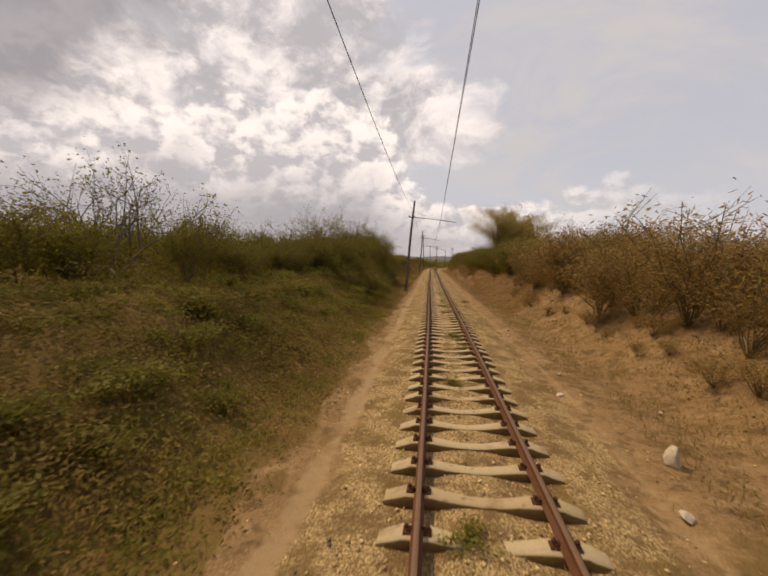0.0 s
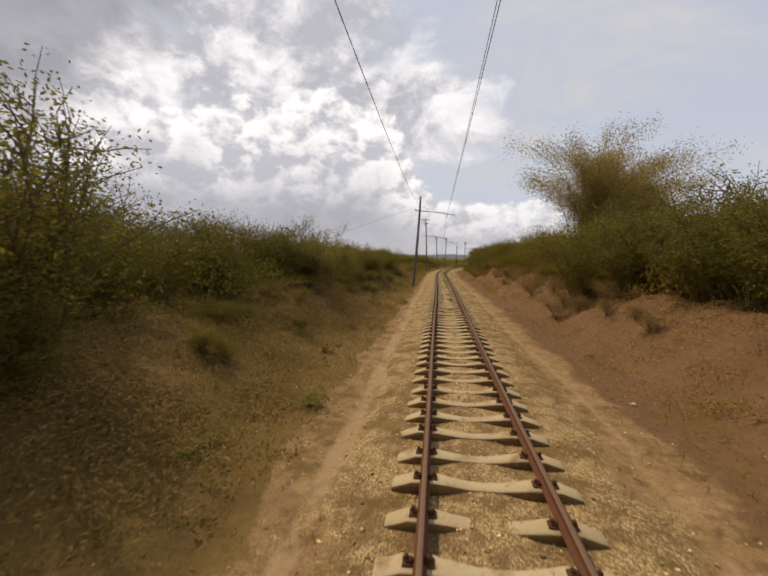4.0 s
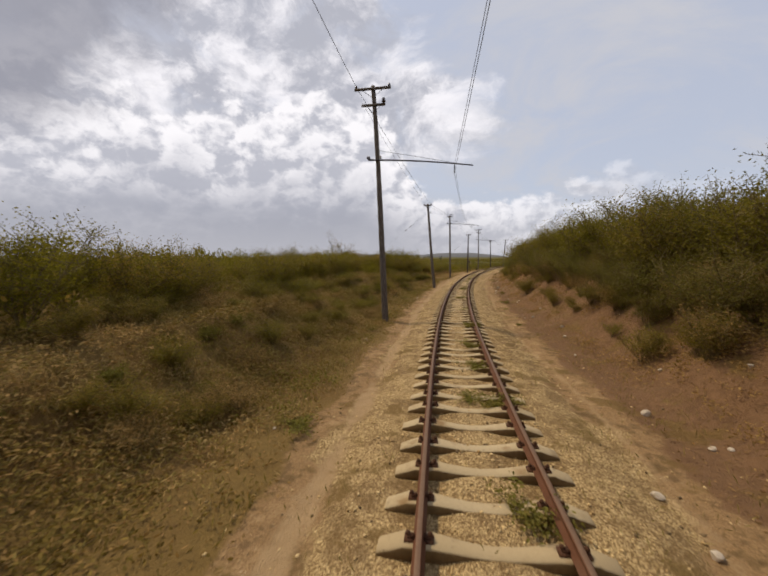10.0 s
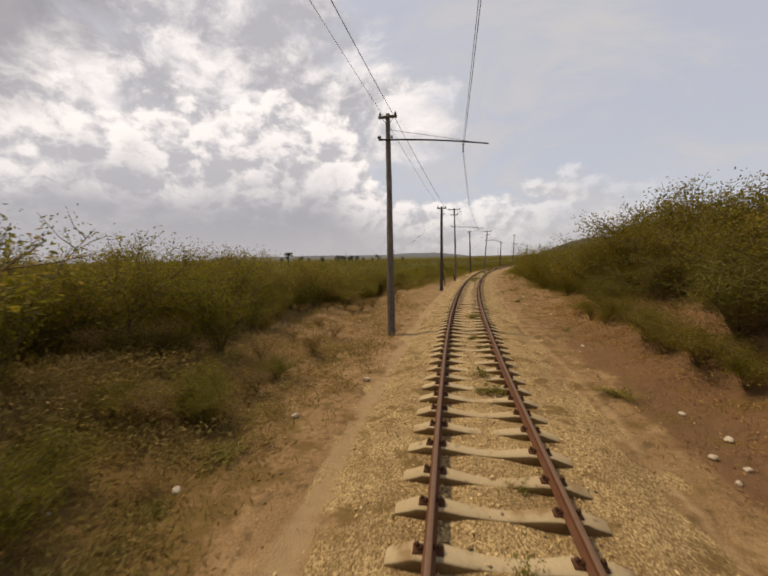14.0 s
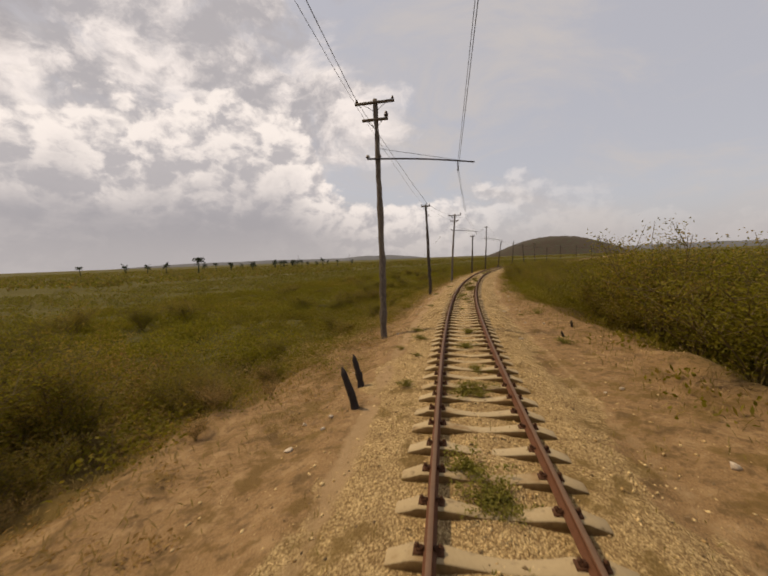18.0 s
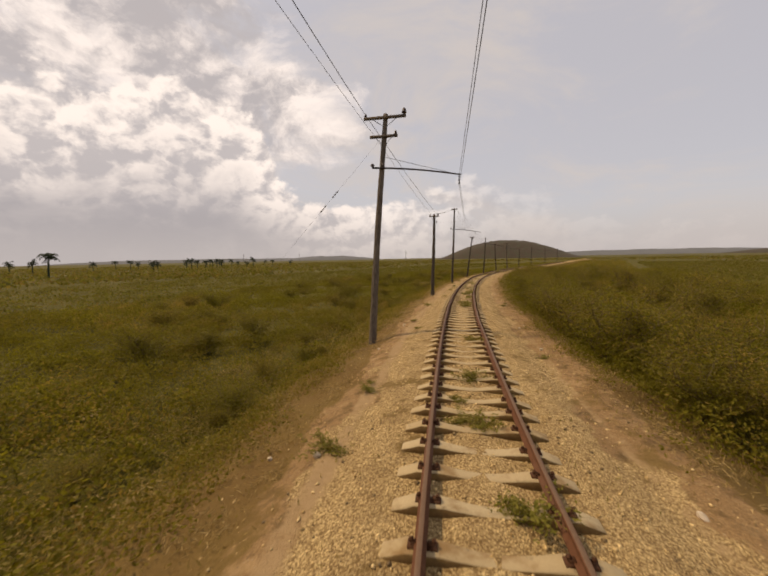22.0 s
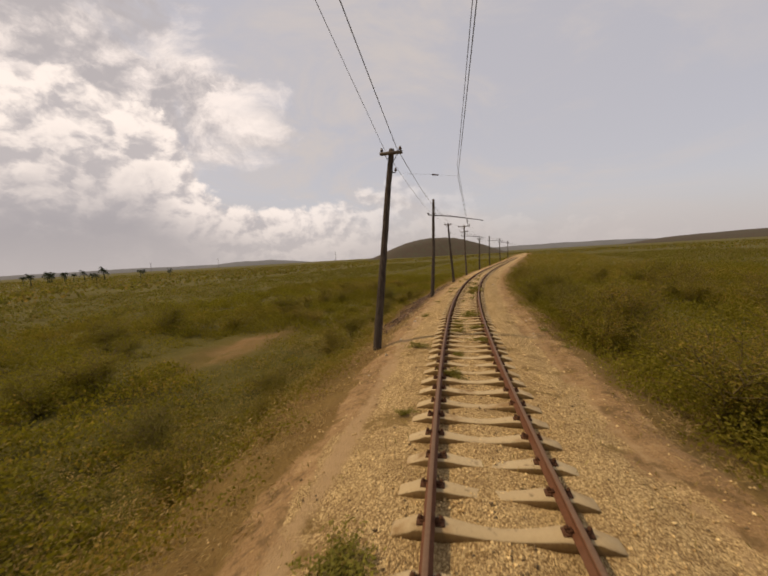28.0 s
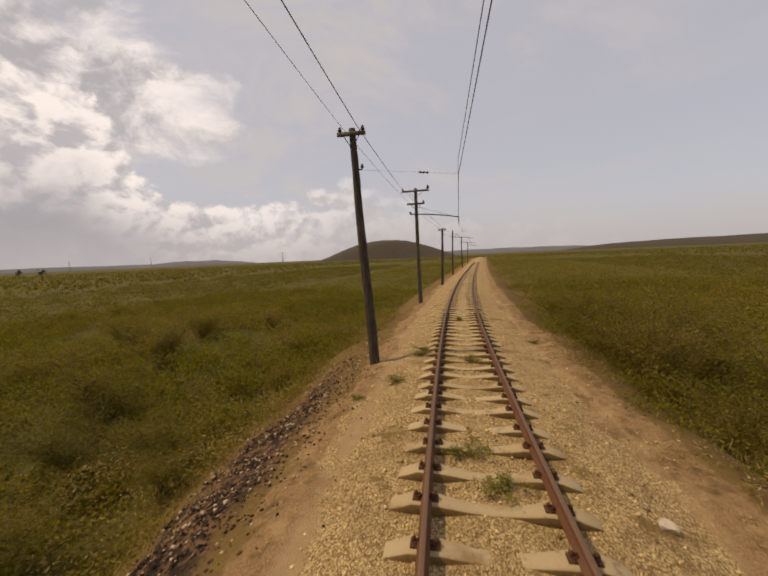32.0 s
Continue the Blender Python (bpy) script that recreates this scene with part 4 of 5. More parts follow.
def palm_meshes(seed):
    rng = np.random.RandomState(seed)
    h = rng.uniform(4.4, 6.8)
    t = np.linspace(0, 1, 7)
    lean = rng.normal(size=2) * 0.3
    path = np.stack([lean[0] * t * t, lean[1] * t * t, h * t], -1)
    trunk = tube(path, 0.24 - 0.08 * t + 0.04 * np.sin(t * 3), 8)
    fr = []
    for i in range(13):
        a_ = i * 2.4 + rng.uniform(-0.2, 0.2)
        up_ = rng.uniform(-0.2, 2.2)
        ln = rng.uniform(2.2, 3.0)
        q = np.linspace(0, 1, 6)
        rib = path[-1] + np.stack([np.cos(a_) * ln * q * (1 - 0.2 * q), np.sin(a_) * ln * q * (1 - 0.2 * q), ln * (up_ * q - (0.55 + 0.5 * up_) * q * q)], -1)
        side = np.array([-math.sin(a_), math.cos(a_), 0])
        for k in range(1, 6):
            for sg in (-1, 1):
                for o in (0.0, 0.33, 0.66):
                    c_ = rib[k] + (rib[k - 1] - rib[k]) * o
                    e_ = c_ + sg * side * 0.75 + np.array([0, 0, -0.35])
                    d_ = (rib[k] - rib[k - 1]) * 0.22
                    fr.append((np.array([c_, c_ + d_, e_ + d_ * 0.6, e_]), np.array([[0, 1, 2, 3]])))
    return trunk, joined(fr)


PALMS = []
for i in range(3):
    tr_, fr_ = palm_meshes(40 + i)
    PALMS.append((smooth(mesh_of("trunk", *tr_, M["palm"])), mesh_of("crown", *fr_, M["palm"])))


def plain_z(x, y):
    return float(np.interp(math.hypot(x - 60, y - 230), [300, 900], [-2.6, -4.0])) - 0.4


def at_plain(x, y):
    """Ground height off the line."""
    i = int(np.argmin((TX - x) ** 2 + (TY - y) ** 2))
    d_ = math.sqrt((TX[i] - x) ** 2 + (TY[i] - y) ** 2)
    if d_ < 85:
        side = (x - TX[i]) * math.cos(PHI[i]) - (y - TY[i]) * math.sin(PHI[i])
        return TZ[i] + float(ground_h(SS[i], math.copysign(d_, side)))
    return plain_z(x, y)


rng = np.random.RandomState(5)
for i, (x, y) in enumerate([(-70, 376), (-141, 463), (-122, 450), (-112, 510), (-104, 523), (-93, 517), (-70, 575), (-44, 559), (-30, 621),
                            (-59, 524), (-45, 508), (-60, 566), (-66, 596), (-31, 523), (-25, 515), (-14, 538), (-1, 551), (-51, 569), (-90, 480), (-105, 470),
                            (-160, 470), (-180, 455)] + [(-62 + 11 * math.sin(j_ * 2.3 + j_ * j_), 500 + 60 * math.sin(j_ * 1.7)) for j_ in range(10)]):
    tr_, fr_ = PALMS[i % 3]
    sc = rng.uniform(0.8, 1.2) if i else 1.35
    pm = thing("palm_tree", Matrix.Translation((x, y, at_plain(x, y) - 0.4)) @ pose(0, 0, 0, 0, 0, rng.uniform(0, 360)) @ Matrix.Diagonal((sc * 0.95, sc * 0.95, sc, 1)),
               "dark green palm standing far off in the scrub plain", "palm", "palms on the plain")
    part("trunk", tr_, pm)
    part("crown", fr_, pm)


def mast(x, y, h):
    """A far lattice tower."""
    ob = thing("lattice_mast", (x, y, plain_z(x, y)), "thin grey lattice mast on the far plain", "mast", "masts on the plain")
    p = []
    w = h * 0.06
    legs = [np.array([sx * w, sy * w, 0]) for sx in (-1, 1) for sy in (-1, 1)]
    for q in legs:
        p.append(tube([q, np.array([q[0] * 0.15, q[1] * 0.15, h])], 0.16, 4))
    part("legs", mesh_of("legs", *joined(p), M["fitting"]), ob)
    for k in range(1, 8):
        z = h * k / 8
        r_ = w * (1 - 0.85 * k / 8)
        part("brace", mesh_of("brace", *tube([(-r_, -r_, z), (r_, r_, z + h / 9)], 0.1, 4), M["fitting"]), ob)


mast(60 + 1200 * math.sin(radians(13.0)), 313 + 1200 * math.cos(radians(13.0)), 34.0)
mast(60 + 1500 * math.sin(radians(-3.8)), 313 + 1500 * math.cos(radians(-3.8)), 36.0)
mast(60 + 1500 * math.sin(radians(-12.0)), 313 + 1500 * math.cos(radians(-12.0)), 33.0)

# ---- shrubs ----
R = np.random.RandomState(77)


def shrub_set(kinds, mat, **given):
    out = []
    for i in range(kinds):
        wood, fol = shrub(np.random.RandomState(R.randint(1 << 30)), **given)
        out.append((mesh_of("branchwork", *wood, M["twig"]), mesh_of("foliage", *fol, mat)))
    return out


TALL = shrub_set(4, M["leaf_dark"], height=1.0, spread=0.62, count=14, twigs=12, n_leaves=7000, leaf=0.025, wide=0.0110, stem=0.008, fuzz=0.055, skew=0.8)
GREEN = shrub_set(4, M["leaf"], height=1.0, spread=0.72, count=14, twigs=12, n_leaves=6500, leaf=0.028, wide=0.0120, stem=0.007, fuzz=0.06, skew=0.8)
DRY = shrub_set(3, M["leaf_dry"], height=1.0, spread=0.70, count=16, twigs=10, n_leaves=2400, leaf=0.045, wide=0.011, stem=0.006, fuzz=0.06, skew=0.85)
LOW = shrub_set(4, M["weed"], height=0.8, spread=0.95, count=10, twigs=4, n_leaves=1300, leaf=0.085, wide=0.045, stem=0.010, fuzz=0.15, skew=0.9)
WEED = shrub_set(5, M["weed"], height=0.55, spread=1.1, count=14, twigs=5, n_leaves=620, leaf=0.11, wide=0.052, stem=0.007, fuzz=0.16, skew=0.9)


def plant(kinds, name, label, group, s, lat, size, wide_=1.0, rng_=R, sink=0.05):
    wood, fol = kinds[rng_.randint(len(kinds))]
    k = size
    m_ = Matrix.Translation(on_ground(s, lat, -sink * size)) @ pose(0, 0, 0, rng_.normal() * 4, rng_.normal() * 4, rng_.uniform(0, 360)) @ Matrix.Diagonal((k * wide_, k * wide_, k, 1))
    ob = thing(name, m_, label, "shrub", group)
    part("branchwork", wood, ob)
    part("foliage", fol, ob)


def row(kinds, name, label, group, s0, s1, l0, l1, count, h0, h1, wide_=1.0):
    for i in range(count):
        s = s0 + (s1 - s0) * (i + R.uniform(0, 1)) / count
        plant(kinds, name, label, group, s, R.uniform(l0, l1), R.uniform(h0, h1), wide_ * R.uniform(0.85, 1.2))


E_ = (GREEN, "embankment_shrub", "leafy olive shrub at the embankment's foot", "embankment shrubs")
B_ = (GREEN, "bank_shrub", "olive green shrub on top of the cut bank", "bank shrubs")
T_ = (TALL, "thicket_shrub", "tall dark green thorny shrub on the bank", "bank thicket")
G_ = (GREEN, "green_shrub", "olive green leafy shrub beside the line", "line-side shrubs")
D_ = (DRY, "dry_shrub", "brown dried-out brush on the bank", "dry brush")
N_ = (GREEN, "low_shrub", "low olive shrub on the grassy bank", "low bank shrubs")
K_ = (GREEN, "brush_shrub", "rounded olive brush standing in the scrub", "brush past the bank")
C_ = (GREEN, "cut_bank_shrub", "olive leafy shrub on the cut bank", "cut bank shrubs")
L_W = (LOW, "trailing_shrub", "low dark broad-leaved trailing growth on the bank", "trailing growth")
# left of the line
row(*T_, -6, 24, -13.0, -8.0, 34, 1.8, 2.9)
row(*T_, 20, 30, -12.5, -8.0, 10, 2.0, 3.0)
row(*T_, 26, 37, -11.5, -7.5, 12, 2.6, 3.7, 0.9)
row(*T_, 37, 52, -11.5, -7.0, 18, 3.8, 5.4, 0.8)
row(*T_, 50, 66, -12.0, -8.2, 16, 2.6, 3.6)
row(*G_, 64, 104, -13.0, -7.6, 70, 2.1, 3.1)
row(*G_, 104, 172, -14.0, -8.4, 100, 1.7, 2.5)
row(*K_, 160, 204, -15.0, -7.4, 56, 1.1, 1.9, 1.2)
row(*L_W, -6, 40, -8.8, -4.4, 110, 0.45, 0.95, 1.2)
row(*L_W, 110, 150, -9.0, -4.8, 40, 0.30, 0.6)
row(*N_, 112, 162, -9.0, -4.9, 90, 0.45, 1.1, 1.4)
row(*D_, 56, 166, -8.5, -4.2, 110, 0.35, 0.8, 1.3)
row(*N_, 52, 112, -8.4, -5.4, 40, 0.5, 1.0, 1.3)
row(*K_, 164, 204, -22.0, -8.8, 100, 2.0, 3.1)
row(*T_, 24, 50, -7.6, -5.0, 34, 1.0, 2.4)
# right of the line
row(*D_, -6, 34, 6.0, 11.0, 84, 2.0, 3.8)
row(*C_, 22, 46, 8.0, 12.5, 30, 2.8, 3.9)
row(*T_, 36, 66, 6.6, 11.5, 46, 2.6, 4.3)
row(*C_, 60, 100, 8.0, 13.5, 60, 3.0, 4.3)
row(*T_, 92, 128, 7.4, 12.0, 52, 2.6, 3.9)
row(*B_, 118, 172, 7.0, 12.5, 80, 2.5, 3.8)
row(*B_, 166, 192, 6.8, 12.0, 46, 2.8, 4.0)
row(*B_, 178, 193, 8.0, 11.5, 16, 3.0, 3.9)
row(*D_, 56, 172, 5.2, 7.2, 70, 0.6, 1.5, 1.2)
row(*T_, 98, 172, 5.7, 7.4, 56, 1.2, 2.4, 1.2)
row(*C_, 100, 172, 4.7, 6.2, 46, 0.5, 1.2, 1.3)
row(*D_, -6, 34, 5.4, 7.4, 50, 0.4, 1.0, 1.3)
row(*C_, 62, 100, 6.6, 8.2, 20, 1.4, 2.2, 1.1)
# beside the embankment
row(*B_, 186, 214, 6.4, 11.0, 50, 3.0, 4.4)
row(*G_, 154, 166, -10.5, -7.0, 10, 2.3, 3.2)
row(*B_, 210, 240, 6.4, 11.0, 40, 1.9, 2.9)
row(*T_, 64, 86, -9.0, -6.4, 26, 1.6, 2.6)
row(*E_, 236, 350, 4.6, 9.0, 96, 1.7, 3.1, 1.1)
row(*E_, 205, 350, -9.5, -6.2, 60, 0.8, 1.5, 1.2)
row(*D_, 160, 206, -8.5, -5.2, 34, 0.4, 1.0, 1.2)

for s, lat, size, w_ in [(325.0, -8.0, 2.0, 1.3), (333.0, -9.5, 1.8, 1.3), (300.0, -9.0, 1.7, 1.3), (317.0, 6.6, 2.4, 1.1), (322.0, 7.4, 2.2, 1.1), (309.0, 7.0, 2.1, 1.2), (296.0, 6.8, 2.2, 1.1), (340.0, 7.2, 2.3, 1.1)]:
    plant(TALL, "embankment_shrub", "full rounded olive shrub at the embankment's foot", "embankment shrubs", s, lat, size, w_)

row(*K_, 212, 352, -30.0, -9.5, 64, 1.5, 2.5, 1.35)
row(*K_, 206, 352, 9.5, 26.0, 60, 2.2, 3.3, 1.2)

# ---- scrub past counting ----
def clumps(rng_, centres, heights, radii, per, leaf, wide_, jitter=0.0):
    k = len(centres)
    a_ = rng_.uniform(0, 2 * math.pi, (k, per))
    rad = np.sqrt(rng_.uniform(0, 1, (k, per)))
    top = np.sqrt(np.clip(1 - rad * rad * 0.85, 0, 1))
    z = top * (1 - 0.55 * rng_.uniform(0, 1, (k, per)) ** 2.0)
    lump = 1 + 0.35 * np.sin(a_ * 3 + rng_.uniform(0, 6.28, (k, 1)))
    p_ = np.stack([centres[:, 0, None] + np.cos(a_) * rad * radii[:, None] * lump,
                   centres[:, 1, None] + np.sin(a_) * rad * radii[:, None] * lump,
                   centres[:, 2, None] + z * heights[:, None]], -1).reshape(-1, 3)
    p_ += rng_.normal(size=p_.shape) * jitter
    v, f = leaves(rng_, p_, leaf, wide_)
    return v, f


def scrub(name, label, s0, s1, l0, l1, count, h0, h1, r0, r1, per, leaf, wide_, mat, seed, patchy=0.0):
    r_ = np.random.RandomState(seed)
    s = r_.uniform(s0, s1, count)
    lat = l0 + (l1 - l0) * r_.uniform(0, 1, count)
    if patchy:
        ok = wave(s, lat, 16.0, seed) > r_.uniform(-1, 1, count) * 0.25 - 0.9 + patchy
        s, lat = s[ok], lat[ok]
    ok = (sand_at(s, lat) < 0.35) & ~((np.abs(s - 326) < 17) & (lat > -5.3) & (lat < -3.0))    # nothing grows on the burnt edge
    s, lat = s[ok], lat[ok]
    h = r_.uniform(h0, h1, len(s)) * (0.75 + 0.35 * wave(s, lat, 11.0, seed + 1))
    c_ = on_ground(s, lat, -0.1)
    v, f = clumps(r_, c_, h, r_.uniform(r0, r1, len(s)), per, leaf, wide_, 0.05)
    return thing(name, Matrix.Identity(4), label, "scrub", kind="stuff", me=mesh_of(name, v, f, mat))


def scrub_patch(seed, size, bushes, per, leaf, wide_, mat, wide_bush=1.15):
    """A square of scrub: many rounded bushes of leaves, as one mesh."""
    r_ = np.random.RandomState(seed)
    xy = r_.uniform(-size / 2, size / 2, (bushes, 2))
    tall = r_.uniform(0.5, 1.0, bushes) * (0.75 + 0.5 * r_.uniform(0, 1, bushes) ** 3)
    return mesh_of("scrub", *clumps(r_, np.column_stack([xy, np.zeros(bushes)]), tall, r_.uniform(0.5, wide_bush, bushes), per, leaf, wide_, 0.05), mat)


PATCH = [scrub_patch(230 + i, 12.0, 70, 220, 0.12, 0.07, M["leaf"], 1.8) for i in range(3)]


def patches(label, s0, s1, l0, l1, h0, h1, seed, gap=0.0):
    """Squares of scrub laid side by side over a stretch of the plain."""
    r_ = np.random.RandomState(seed)
    for s in np.arange(s0, s1, 10.5):
        for lat in np.arange(l0, l1, 10.5):
            if r_.uniform() < gap:
                continue
            if sand_at(s, lat) > 0.4:
                continue
            ss_, ll_ = s + r_.normal() * 0.8, lat + r_.normal() * 0.8
            m_ = Matrix.Translation(on_ground(ss_, ll_, -0.12)) @ pose(0, 0, 0, 0, 0, r_.uniform(0, 360)) @ Matrix.Diagonal((1, 1, r_.uniform(h0, h1), 1))
            thing("scrub", m_, label, "scrub", kind="stuff", me=PATCH[r_.randint(3)])


patches("olive scrub covering the plain beside the embankment", 196, 380, -34.0, -11.0, 1.0, 1.5, 240)
patches("olive scrub covering the plain beside the embankment", 196, 380, 11.5, 36.0, 1.2, 1.8, 241)
scrub("scrub", "olive scrub at the embankment's foot", 190, 360, -12.0, -5.6, 900, 0.5, 1.2, 0.5, 1.0, 80, 0.10, 0.065, M["leaf"], 203)
scrub("scrub", "olive scrub at the embankment's foot", 214, 352, 4.3, 9.5, 1300, 0.9, 2.2, 0.5, 1.0, 130, 0.085, 0.050, M["leaf"], 204)
scrub("scrub", "dense olive scrub beside the line", 178, 216, 6.6, 12.0, 300, 1.4, 2.8, 0.5, 1.0, 150, 0.085, 0.050, M["leaf"], 228)
scrub("scrub", "olive scrub hugging the embankment", 212, 350, -6.4, -4.0, 1100, 0.35, 0.95, 0.35, 0.7, 80, 0.075, 0.042, M["leaf"], 229)
# far scrub's brightness is lowered through its colour: the darker thicket leaf
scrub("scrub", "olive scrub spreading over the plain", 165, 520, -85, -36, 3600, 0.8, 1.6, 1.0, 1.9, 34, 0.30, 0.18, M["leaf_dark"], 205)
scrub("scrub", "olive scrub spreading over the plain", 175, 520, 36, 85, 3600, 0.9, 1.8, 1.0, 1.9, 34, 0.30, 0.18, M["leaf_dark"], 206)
scrub("scrub", "scrub along the line ahead", 340, 520, 4.6, 30, 1700, 1.7, 3.0, 0.8, 1.5, 34, 0.18, 0.11, M["leaf"], 207)
scrub("scrub", "scrub along the line ahead", 350, 520, -30, -5.0, 1500, 0.8, 1.6, 0.8, 1.4, 34, 0.18, 0.11, M["leaf"], 208)
scrub("scrub", "dense thorny scrub closing the cutting", -8, 176, -14.5, -9.2, 1000, 1.6, 2.5, 0.7, 1.2, 110, 0.11, 0.05, M["leaf"], 215)
scrub("scrub", "dense thorny scrub closing the cutting", 24, 192, 7.4, 12.0, 900, 1.6, 3.0, 0.6, 1.1, 120, 0.11, 0.05, M["leaf"], 216)
scrub("scrub", "dark thorny scrub filling the bank's top", 56, 108, -13.5, -8.0, 330, 1.5, 2.4, 0.7, 1.2, 110, 0.11, 0.07, M["leaf"], 217)
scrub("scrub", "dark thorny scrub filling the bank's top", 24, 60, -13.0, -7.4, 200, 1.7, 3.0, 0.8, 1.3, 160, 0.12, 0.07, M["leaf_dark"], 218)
scrub("scrub", "brown dried brush filling the bank's top", -8, 30, 6.6, 13.0, 300, 1.6, 2.9, 0.7, 1.2, 110, 0.09, 0.035, M["leaf_dry"], 219)
scrub("scrub", "trailing dark growth over the bank", -8, 34, -12.0, -4.8, 700, 0.3, 0.8, 0.5, 0.9, 60, 0.10, 0.06, M["weed"], 220)
BANK = [scrub_patch(250 + i, 6.4, 120, 95, 0.095, 0.036, M["cover"]) for i in range(3)]
r_ = np.random.RandomState(260)
for s in np.arange(-4, 158, 5.2):
    for lat in (-6.2, -9.6):
        ll_ = lat + r_.normal() * 0.35
        tilt = math.degrees(math.atan2(float(ground_h(s, ll_ + 2.0) - ground_h(s, ll_ - 2.0)), 4.0))
        turn = r_.choice([0, 90, 180, 270])
        m_ = frame_at(s, ll_, float(ground_h(s, ll_)) - 0.06) @ pose(0, 0, 0, 0, -tilt, 0) @ pose(0, 0, 0, 0, 0, turn) @ Matrix.Diagonal((1, 1, r_.uniform(0.30, 0.55), 1))
        thing("bank_cover", m_, "low olive and brown growth matting the bank", "ground cover", kind="stuff", me=BANK[r_.randint(3)])
patches("dense thorny scrub behind the cutting", 58, 184, -27.0, -16.0, 1.9, 2.4, 261)
patches("dense thorny scrub behind the cutting", -4, 190, 16.0, 27.0, 2.6, 3.4, 262)
patches("dense thorny scrub behind the cutting", -4, 60, -27.0, -16.0, 2.4, 3.4, 263)
scrub("herbs", "low green herbs along the bank's foot", 116, 152, -6.5, -3.3, 500, 0.12, 0.32, 0.25, 0.5, 50, 0.075, 0.045, M["weed"], 221, 0.5)
scrub("herbs", "low green herbs along the bank's foot", 0, 30, -5.5, -3.2, 260, 0.10, 0.28, 0.25, 0.5, 50, 0.075, 0.045, M["weed"], 222, 0.6)
scrub("bank_cover", "low dry growth on the cut bank", -6, 190, 5.0, 9.0, 900, 0.10, 0.35, 0.3, 0.6, 30, 0.085, 0.04, M["cover"], 212, 0.3)
scrub("bank_cover", "low olive growth down the embankment", 204, 350, -8.0, -3.7, 1800, 0.15, 0.5, 0.35, 0.7, 50, 0.07, 0.04, M["leaf"], 213, 0.3)
scrub("bank_cover", "low dry growth on the bare bank", 158, 210, -11.0, -3.6, 650, 0.10, 0.4, 0.25, 0.6, 60, 0.07, 0.03, M["leaf_dry"], 223, 0.6)
scrub("scrub", "tall olive herbs and brush past the bank", 150, 206, -26.0, -9.4, 1150, 1.8, 2.9, 0.6, 1.1, 130, 0.13, 0.045, M["cover"], 224)
scrub("bank_cover", "dry brown herbs along the cut bank's foot", 24, 176, 4.2, 7.8, 2300, 0.12, 0.6, 0.2, 0.6, 60, 0.08, 0.026, M["leaf_dry"], 225, 0.25)
scrub("bank_cover", "low olive growth down the embankment", 226, 350, 3.2, 6.0, 1100, 0.15, 0.7, 0.35, 0.6, 60, 0.07, 0.04, M["leaf"], 214, 0.2)
scrub("bank_cover", "dry tan herbs and grass down the embankment", 205, 350, -11.0, -4.3, 2200, 0.35, 0.95, 0.4, 0.8, 70, 0.10, 0.030, M["grass"], 226, 0.2)
scrub("bank_cover", "short tufted olive and brown growth on the grassy bank", -4, 172, -7.5, -2.8, 5500, 0.06, 0.22, 0.18, 0.45, 36, 0.075, 0.032, M["cover"], 227, 0.15)
scrub("dry_grass", "straw-coloured dry grass along the embankment's edge", 200, 350, -4.7, -3.0, 1900, 0.08, 0.34, 0.18, 0.42, 42, 0.13, 0.014, M["straw"], 231, 0.2)
scrub("dry_grass", "straw-coloured dry grass along the embankment's edge", 214, 350, 2.75, 3.9, 1000, 0.06, 0.28, 0.18, 0.40, 42, 0.13, 0.014, M["straw"], 232, 0.2)
scrub("tussocks", "olive-yellow tussocks of grass and herbs on the bank", 106, 166, -8.6, -3.5, 1000, 0.18, 0.5, 0.25, 0.6, 90, 0.10, 0.022, M["grass"], 233, 0.15)
scrub("tussocks", "olive-green herbs and grass tussocks on the bank", -4, 34, -7.8, -3.4, 560, 0.15, 0.45, 0.25, 0.6, 90, 0.09, 0.034, M["weed"], 234, 0.15)
# farther off
r_ = np.random.RandomState(210)
ang, rad = r_.uniform(radians(-75), radians(110), 9000), 90 + 620 * r_.uniform(0, 1, 9000) ** 1.3
fx, fy = 30 + rad * np.sin(ang), 270 + rad * np.cos(ang)
dd = np.sqrt(((fx[:, None] - TX[None]) ** 2 + (fy[:, None] - TY[None]) ** 2).min(1))
fx, fy, rad = fx[dd > 80], fy[dd > 80], rad[dd > 80]
fz = np.interp(np.hypot(fx - 60, fy - 230), [300, 900], [-2.6, -4.0]) - 0.5
v, f = clumps(r_, np.stack([fx, fy, fz], -1), r_.uniform(1.0, 2.2, len(fx)), r_.uniform(2.0, 4.0, len(fx)), 12, 0.9, 0.6, 0.1)
# darker thicket leaf colour again, holding the distant brightness down
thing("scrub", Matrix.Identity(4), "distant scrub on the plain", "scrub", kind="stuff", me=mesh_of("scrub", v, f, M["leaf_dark"]))


